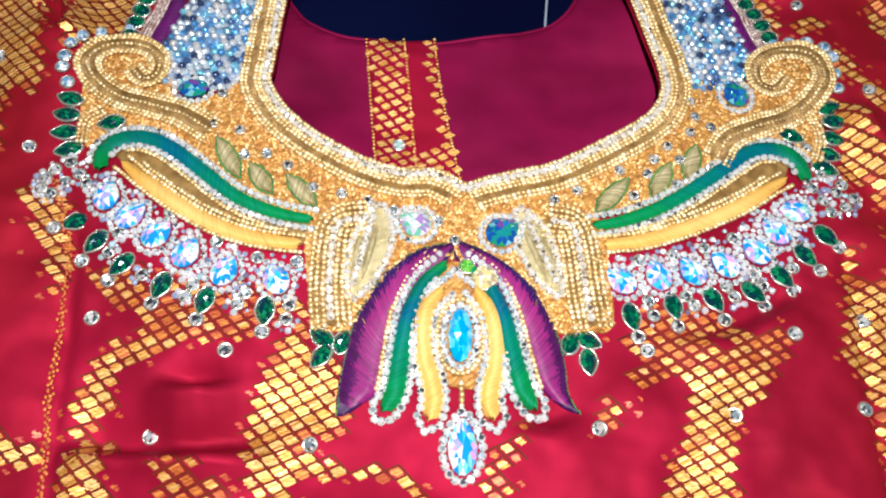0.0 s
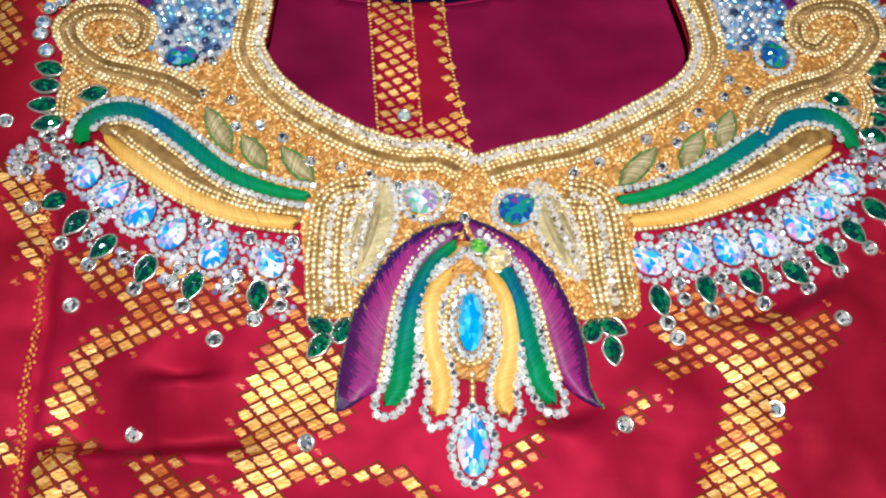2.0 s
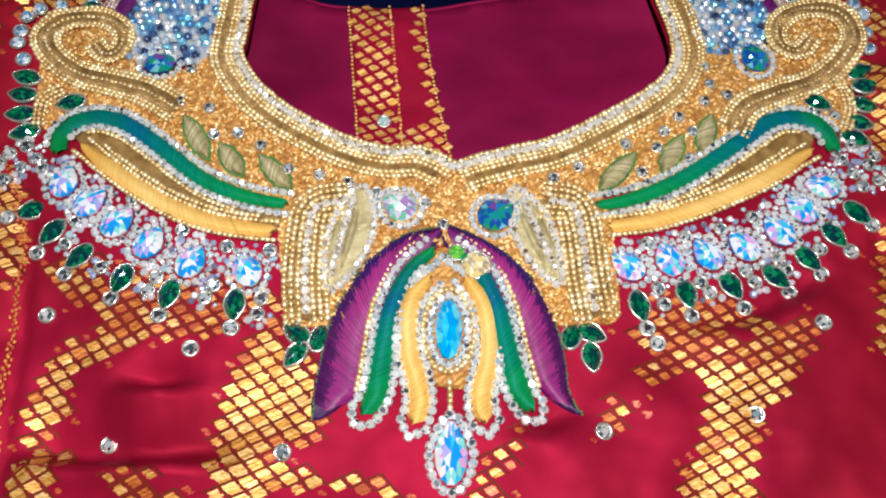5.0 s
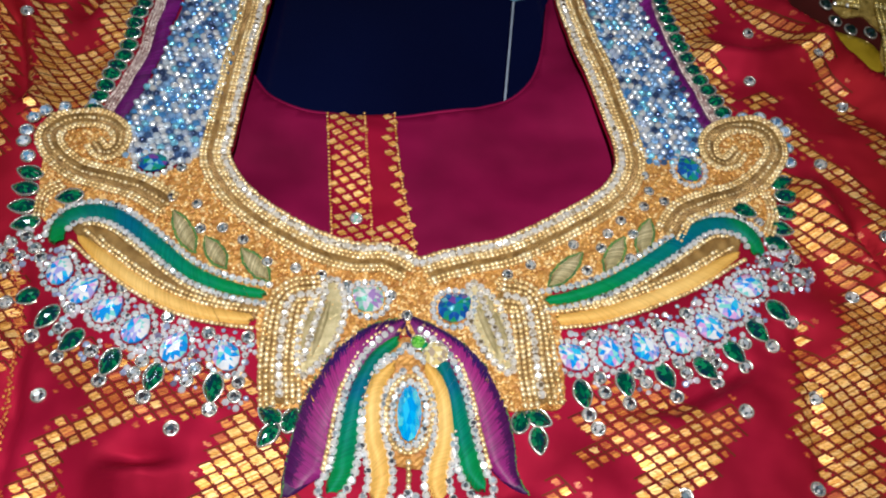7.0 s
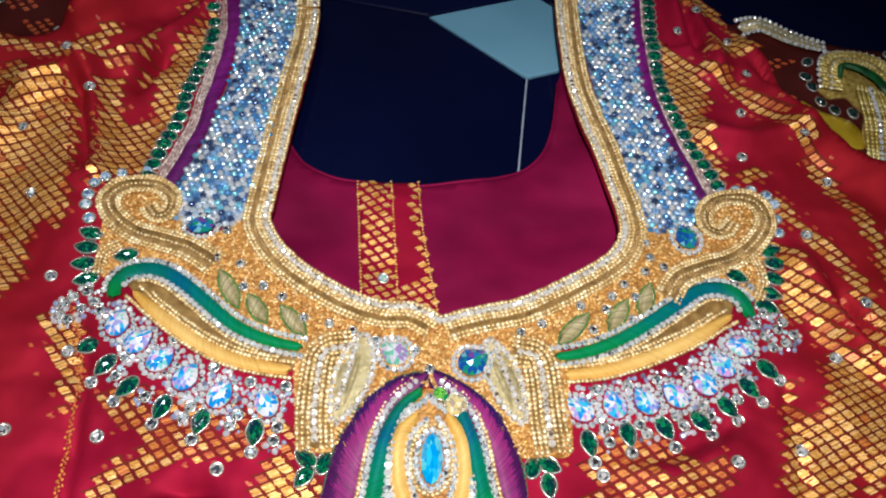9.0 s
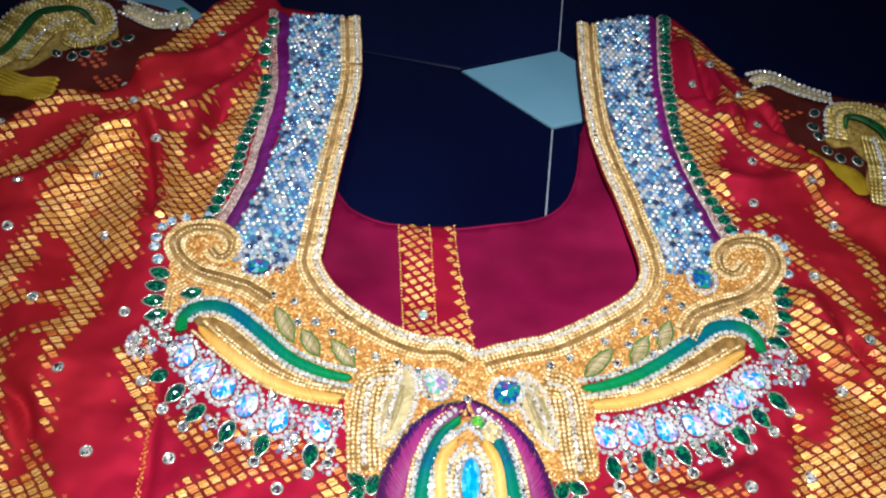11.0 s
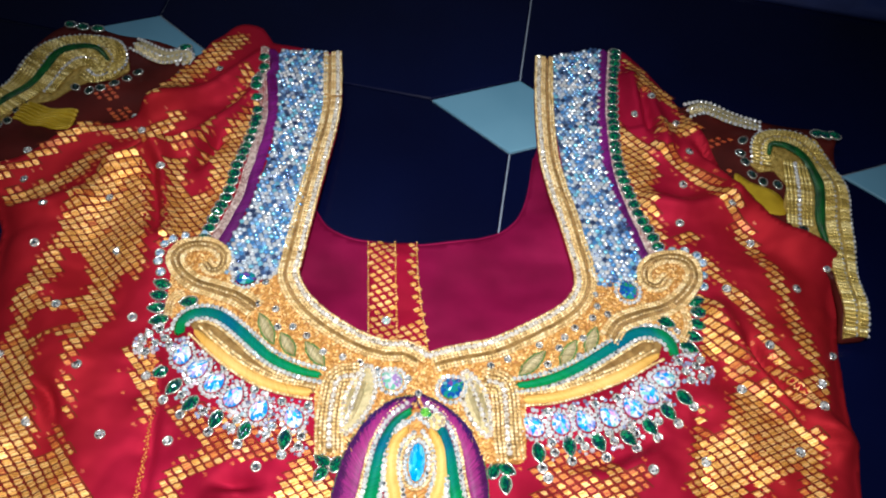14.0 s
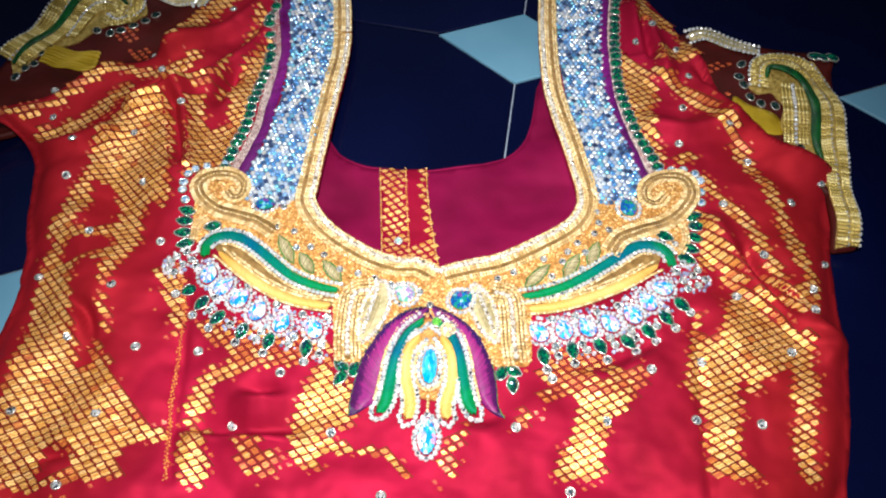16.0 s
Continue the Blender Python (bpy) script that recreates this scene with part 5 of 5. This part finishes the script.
for LV in (LEAVES_L, LEAVES_R):
    for i in (0, 2, 4):
        line = np.linspace(LV[i], LV[i + 1], 24)
        under("small_leaf", satin_band("small_leaf", line, [0.0002, 0.0022, 0.0028, 0.0024, 0.0002], on, PALE_THREAD, 0.0014, 0.004), yoke, "pale gold zari leaf with green edge")
        under("leaf_edge", beads("leaf_edge", [line + normals(line) * np.interp(np.linspace(0, 1, 24), [0, 0.25, 0.5, 0.75, 1], [0.0002, 0.0026, 0.0032, 0.0028, 0.0002])[:, None] * q for q in (1, -1)], 0.0009, 0.00055, on, EDGING), yoke)

# ---- lotus ----
PG = closed(LGREEN_L[:4] + [LSATIN_L[4], LSATIN_R[4]] + LGREEN_R[3::-1], 0.0012)
lotus = under("lotus", sheet("lotus", PG, 0.0012, raised(cloth, 0.0010), GROUND, 0.0014, 0.0003, False), blouse, "embroidered lotus motif with purple petals")
for PET, LG, LS, sgn in ((PETAL_L, LGREEN_L, LSATIN_L, 1), (PETAL_R, LGREEN_R, LSATIN_R, -1)):
    pe = closed(PET, 0.0008)
    d_edge = np.vstack([pe, pe[:1]])
    outer, inner = spline(PET[:7], 0.0006), spline(PET[:6:-1], 0.0006)
    under("petal", satin("petal", outer, inner, raised(cloth, 0.0010), PURPLE, 0.0003, 0.009, 0.0017, (0.20, 1.0), 0.07), lotus, "magenta purple satin stitch petal")
    under("petal_ground", sheet("petal_ground", pe, 0.0012, raised(cloth, 0.0011), PLUM, 0.0014), lotus, "dark plum padding of a petal")
    under("petal_shade", satin("petal_shade", outer, inner, raised(cloth, 0.0013), PLUM, 0.0003, 0.009, 0.0017, (0.0, 0.30), 0.07), lotus, "dark plum satin stitch edge")
    rim = even(spline(PET[:7], 0.0006), 0.0008)
    under("petal_edge", beads("petal_edge", [rim], 0.0008, 0.0004, raised(cloth, 0.0010), EDGING), lotus, "dark green thread edge")
    lg, ls = spline(LG, 0.0008), spline(LS, 0.0008)
    under("green_band", satin_band("green_band", lg, [0.0016, 0.0022, 0.0025, 0.0027, 0.0031, 0.0031, 0.0035, 0.0018], raised(cloth, 0.0016), EMERALD, 0.0018), lotus, "emerald satin stitch band")
    under("gold_band", satin_band("gold_band", ls, [0.0014, 0.0026, 0.0028, 0.0027, 0.0027, 0.003, 0.0035, 0.0018], raised(cloth, 0.0016), YELLOW, 0.0018), lotus, "golden yellow satin stitch band")
    u_turn = lambda line, w: np.vstack([shifted(line, w), line[-1] + (line[-1] - line[-4]) / np.hypot(*(line[-1] - line[-4])) * abs(w) * 0.9, shifted(line, -w)[::-1]])  # noqa: E731
    crystal_parts(lotus, [u_turn(lg, 0.0040)], 0.0027, 0.0015, raised(cloth, 0.0018))
    crystal_parts(lotus, [u_turn(ls, 0.0038)], 0.0027, 0.00145, raised(cloth, 0.0018))
    bead_rows(lotus, [shifted(lg, -0.0058 * sgn)[:-8]], 0.0017, 0.0009, raised(cloth, 0.0016))


def halo(parent, x, y, shape, rx, ry, turn, grow, pitch, radius, height, mat=WHITE, maker=crystals, name="halo", label=""):
    """A ring of small stones or beads round a stone."""
    o = shape(rx + grow, ry + grow, 48)
    c, q = math.cos(math.radians(turn)), math.sin(math.radians(turn))
    o = o @ np.array([[c, q], [-q, c]]) + (x, y)
    ring = np.vstack([o, o[:1]])
    if maker is crystals:
        n = even(ring, pitch)
        crystal_parts(parent, [n[:-1]], pitch, radius, height)
    else:
        under(name, maker(name, [ring], pitch, radius, height, mat), parent, label, "stuff")


def big_gem(parent, at, shape, rx, ry, mat, turn, label, base=0.0018, ring=0.0013, extra=False, tall=None):
    x, y = at
    h = float(cloth([(x, y)])[0]) + base
    set_stone("gem", parent, x, y, h, shape, rx, ry, mat, turn, tall or 0.0028, 0.0, 0.02, label)
    halo(parent, x, y, shape, rx, ry, turn, 0.0016, 0.0026, ring, raised(cloth, base - 0.0002), label="ring of clear rhinestones")
    if extra:
        halo(parent, x, y, shape, rx, ry, turn, 0.0036, 0.0017, 0.0009, raised(cloth, base - 0.0002), BEAD, beads, "bead_ring", "ring of gold beads")


TILT_G = 4.0
big_gem(yoke, GEMS[0], pear, 0.0052, 0.0060, OPAL, 60, "faceted opal crystal")
big_gem(yoke, GEMS[1], pear, 0.0056, 0.0064, PEACOCK, -50, "faceted peacock blue crystal")
big_gem(yoke, GEMS[2], oval, 0.0056, 0.0040, PEACOCK, 8, "faceted teal oval crystal")
big_gem(yoke, GEMS[3], pear, 0.0050, 0.0062, PEACOCK, 20, "faceted peacock blue crystal")
big_gem(lotus, GEMS[4], oval, 0.0040, 0.0092, LAGOON, TILT_G, "bright blue faceted oval crystal", 0.0022, 0.0014, True, 0.0034)
big_gem(lotus, GEMS[5], pear, 0.0046, 0.0088, AURORA, TILT_G, "pear-shaped aurora crystal drop", 0.0014, 0.0015, False, 0.0034)
for k, mat, r, lab in ((6, EMERALD, 0.0, ""), (7, LIME, 0.0024, "small lime green crystal"), (8, CITRINE, 0.0042, "round citrine crystal")):
    if r:
        set_stone("gem", lotus, *GEMS[k], float(cloth([GEMS[k]])[0]) + 0.0024, oval, r, r, mat, 10, 0.0022, 0.0005, 0.03, lab)
bead_rows(lotus, [np.linspace(GEMS[4], GEMS[5], 30)[13:20]], 0.0019, 0.001, raised(cloth, 0.0016))

# ---- fringe of stones under the wings ----
def facing(a, b):
    return math.degrees(math.atan2(b[1] - a[1], b[0] - a[0])) - 90


for DR, MQ, MT in ((DROPS_L, MARQ_L, MARQ_LT), (DROPS_R, MARQ_R, MARQ_RT)):
    for n, p in enumerate(DR):
        q = MQ[min(n, len(MQ) - 1)]
        big_gem(yoke, p, pear, 0.0045, 0.0058, AURORA, facing(p, q) + (180 if n not in (0, len(DR) - 1) else 220), "faceted aurora crystal in a rhinestone ring", 0.0006, 0.00125)
    for p, q in zip(MQ, MT):
        h = float(cloth([p])[0])
        set_stone("green_stone", yoke, *p, h + 0.0004, pear, 0.0030, 0.0047, GREEN, facing(p, q), 0.0022, 0.0006, label="teardrop green stone in a silver setting")
        set_stone("round_stone", yoke, *q, float(cloth([q])[0]) + 0.0003, chaton, 0.0019, 0.0019, MIST, RNG.uniform(0, 90), 0.0016, 0.0007, label="round clear stone in a silver setting")
for DR, SAT, RND, MQ in ((DROPS_L, SATIN_L, ROUND_L, MARQ_L), (DROPS_R, SATIN_R, ROUND_R, MARQ_R)):
    line, rounds, sat = spline(DR, 0.001), np.array(RND), spline(SAT, 0.001)
    lo, hi = np.minimum(line.min(0), rounds.min(0)) - 0.01, np.maximum(line.max(0), rounds.max(0)) + 0.01
    gx, gy = np.meshgrid(np.arange(lo[0], hi[0], 0.0023), np.arange(lo[1], hi[1], 0.0020))
    gx[::2] += 0.00115
    p = np.column_stack([gx.ravel(), gy.ravel()])
    p = p + RNG.normal(0, 0.0003, p.shape)
    gap = lambda q: np.min(np.hypot(p[:, None, 0] - np.array(q)[None, :, 0], p[:, None, 1] - np.array(q)[None, :, 1]), 1)  # noqa: E731
    dl, foot = near(line, p)
    up = (p - foot)[:, 1] > 0
    ok = ((dl < np.where(up, 0.0105, 0.0072)) | (gap(rounds) < 0.0042)) & (gap(DR) > 0.0070) & (gap(rounds) > 0.0026) & (gap(MQ) > 0.0046)
    ok &= (near(sat, p)[0] > 0.0044) & ~(inside(yl, p) | inside(yr, p)) & (RNG.uniform(0, 1, len(p)) < 0.84)
    s, (v, f) = Soup(), cut(oval(1, 1, 7), 0.85, 0.5, True)
    for (x, y), h in zip(p[ok], cloth(p[ok]) + 0.0003):
        m = Euler((RNG.normal(0, 0.3), RNG.normal(0, 0.3), RNG.uniform(0, 6))).to_matrix()
        s.add((v * RNG.uniform(0.0007, 0.0014)) @ np.array(m).T + (x, y, h), f)
    under("rhinestone_bed", s.mesh("rhinestone_bed", FROST), yoke, "close set clear rhinestones", "stuff")
for p in ROUND_L + ROUND_R:
    set_stone("round_stone", yoke, *p, float(cloth([p])[0]) + 0.0003, chaton, 0.0018, 0.0018, MIST, RNG.uniform(0, 90), 0.0016, 0.0006, label="round clear stone in a silver setting")
for SIDE, cx in ((SIDE_L, 1), (SIDE_R, -1)):
    for n, p in enumerate(SIDE):
        turn = 90 + RNG.normal(0, 6) + cx * (-12 + 7 * n)
        set_stone("green_stone", yoke, *p, float(cloth([p])[0]) + (0.0004 if n < len(SIDE) - 1 else 0.0016), pear, 0.0029, 0.0048, GREEN, turn + (0 if cx > 0 else 180), 0.0022, 0.0007, label="pear-shaped green stone in a silver setting")
for p in BLUES_L + BLUES_R:
    set_stone("blue_stone", yoke, *p, float(cloth([p])[0]) + 0.0004, chaton, 0.0021, 0.0021, STEEL, RNG.uniform(0, 90), 0.0018, 0.0007, label="round blue crystal in a silver setting")
for p in YSTONES_L + YSTONES_R:
    set_stone("round_stone", yoke, *p, float(cloth([p])[0]) + 0.0015, chaton, 0.0016, 0.0016, MIST, RNG.uniform(0, 90), 0.0016, 0.0005, label="small round crystal in the gold ground")
for TRIO, turns in ((TRIO_L, (65, -10, 150)), (TRIO_R, (-12, -110, 190))):
    for p, turn in zip(TRIO, turns):
        set_stone("green_stone", lotus, *p, float(cloth([p])[0]) + 0.0004, pear, 0.0027, 0.0042, GREEN, turn, 0.0022, 0.0007, label="pear-shaped green stone in a gold setting")

# stones scattered on the cloth
done = []
for p in STONES_A + STONES_B + STONES_C + STONES_D + STONES_E:
    if all(math.hypot(p[0] - q[0], p[1] - q[1]) > 0.009 for q in done) and inside(front_outline, [p])[0]:
        done.append(p)
        set_stone("scattered_stone", front, *p, float(cloth([p])[0]) + 0.0002, chaton, 0.0019, 0.0019, MIST, RNG.uniform(0, 90), 0.0018, 0.0009, 0.15, "round clear stone sewn on the cloth")

# ---- sleeves ----
SL = closed([(-0.150, 0.366)] + SLEEVE_L + [(-0.305, 0.255), (-0.285, 0.222), (-0.262, 0.226), (-0.228, 0.258), (-0.193, 0.282), (-0.166, 0.312), (-0.150, 0.345)], 0.002)
SR = np.vstack([even(np.array(SLEEVE_R + SLEEVE_R[:1]), 0.002)[:-1]])
for OUT, PAI, GRA, SLG, SPR, CUFF, INNER, HEMG in ((SL, PAISLEY_L, GRASS_L, SLGEM_L, SPRIG_L, CUFF_L, INNER_L, HEMGEM_L), (SR, PAISLEY_R, GRASS_R, SLGEM_R, SPRIG_R, CUFF_R, INNER_R, HEMGEM_R)):
    sleeve = under("sleeve", sheet("sleeve", OUT, 0.003, sleeve_height, SHADED_MAROON, 0.004), blouse, "maroon silk sleeve, shade in its colour, with embroidered gold cuff")
    for p in STONES_E:
        if inside(OUT, [p])[0] and not inside(front_outline, [p])[0]:
            set_stone("scattered_stone", sleeve, *p, float(sleeve_height([p])[0]) + 0.0002, chaton, 0.0019, 0.0019, MIST, RNG.uniform(0, 90), 0.0018, 0.0009, 0.15, "round clear stone sewn on the cloth")
    for patch in (FAINT_R[:4], FAINT_R[4:], FAINT_L[:4], FAINT_L[4:]):
        spots = lattice(np.min(patch, 0), np.max(patch, 0))
        spots = spots[inside(patch, spots) & inside(OUT, spots)]
        if len(spots):
            under("faint_lattice", diamonds("faint_lattice", spots, RNG.uniform(0.6, 0.75, len(spots)), raised(sleeve_height, 0.0003), FADED, worn=0.3), sleeve, "faint gold diamonds on dark silk", "stuff")
    pa = spline(PAI, 0.001)
    WIDE = [0.010, 0.012, 0.013, 0.013, 0.012, 0.010, 0.006] if CUFF is CUFF_L else [0.0055, 0.006, 0.0066, 0.0075, 0.0072, 0.0066, 0.005]
    hs = raised(sleeve_height, 0.0012)
    under("paisley_band", ribbon("paisley_band", pa, WIDE, hs, OLD_GOLD, 0.002, 11), sleeve, "antique gold paisley embroidery")
    tp = np.interp(np.linspace(0, 1, len(pa)), np.linspace(0, 1, 7), WIDE)
    bead_rows(sleeve, [shifted(pa, tp * k) for k in (-0.95, -0.78, -0.6, -0.42, 0.15, 0.35, 0.55, 0.75, 0.95)], 0.0022, 0.0011, raised(sleeve_height, 0.0024), DIM_BEAD)
    crystal_rows(sleeve, [shifted(pa, tp * 0.05), shifted(pa, tp * (-1.1 if CUFF is CUFF_R else 1.1))], 0.0032, 0.0013, raised(sleeve_height, 0.0024))
    under("green_band", ribbon("green_band", spline(GRA, 0.001), [0.001, 0.0030, 0.0032, 0.0030, 0.0012], raised(sleeve_height, 0.0036), MOSS, 0.0014), sleeve, "emerald satin stitch band")
    for p in SLG:
        set_stone("dark_stone", sleeve, *p, float(sleeve_height([p])[0]) + 0.0006, oval, 0.0029, 0.0022, NIGHT, RNG.uniform(0, 180), 0.0020, 0.0006, label="dark green stone in a gold setting")
    sp = spline(SPR, 0.001)
    under("sprig", ribbon("sprig", sp, [0.003, 0.005, 0.005, 0.004], hs, OLIVE, 0.0016), sleeve, "pale gold sprig embroidery")
    crystal_rows(sleeve, [shifted(sp, 0.0045), shifted(sp, -0.0045), sp], 0.003, 0.0013, raised(sleeve_height, 0.002))
    under("cuff_ground", sheet("cuff_ground", even(np.array(CUFF + CUFF[:1]), 0.0015)[:-1], 0.0016, raised(sleeve_height, 0.0009), OLD_GOLD, 0.0016, 0.0003, False), sleeve, "old gold embroidered ground of the cuff")
    il = spline(INNER, 0.0008)
    bead_rows(sleeve, [shifted(il, k) for k in (-0.0066, -0.0044, -0.0022, 0.0022, 0.0044, 0.0066)], 0.0021, 0.0011, raised(sleeve_height, 0.0016), DIM_BEAD)
    crystal_rows(sleeve, [il], 0.0028, 0.0014, raised(sleeve_height, 0.0018))
    for p in HEMG:
        set_stone("green_stone", sleeve, *p, float(sleeve_height([p])[0]) + 0.0014, oval, 0.0040, 0.0026, GREEN, RNG.uniform(-20, 20), 0.0022, 0.0008, label="oval green stone in a gold setting")
    if CUFF is CUFF_L:
        base = spline(FRILL_L, 0.001)
        for k in range(7):
            wave = shifted(base, -0.0023 * k + 0.0008 * np.sin(np.linspace(0, 9 + k, len(base))))
            under("frill", ribbon("frill", wave, [0.0008, 0.0014, 0.0013, 0.0015], raised(sleeve_height, 0.0006 + 0.0003 * (k % 2)), LINING, 0.0014, 7), sleeve, "ruffled golden yellow lining")
    else:
        under("lining", sheet("lining", closed(LINING_R, 0.0015), 0.002, raised(sleeve_height, 0.0006), LINING, 0.001), sleeve, "golden yellow lining turned out")
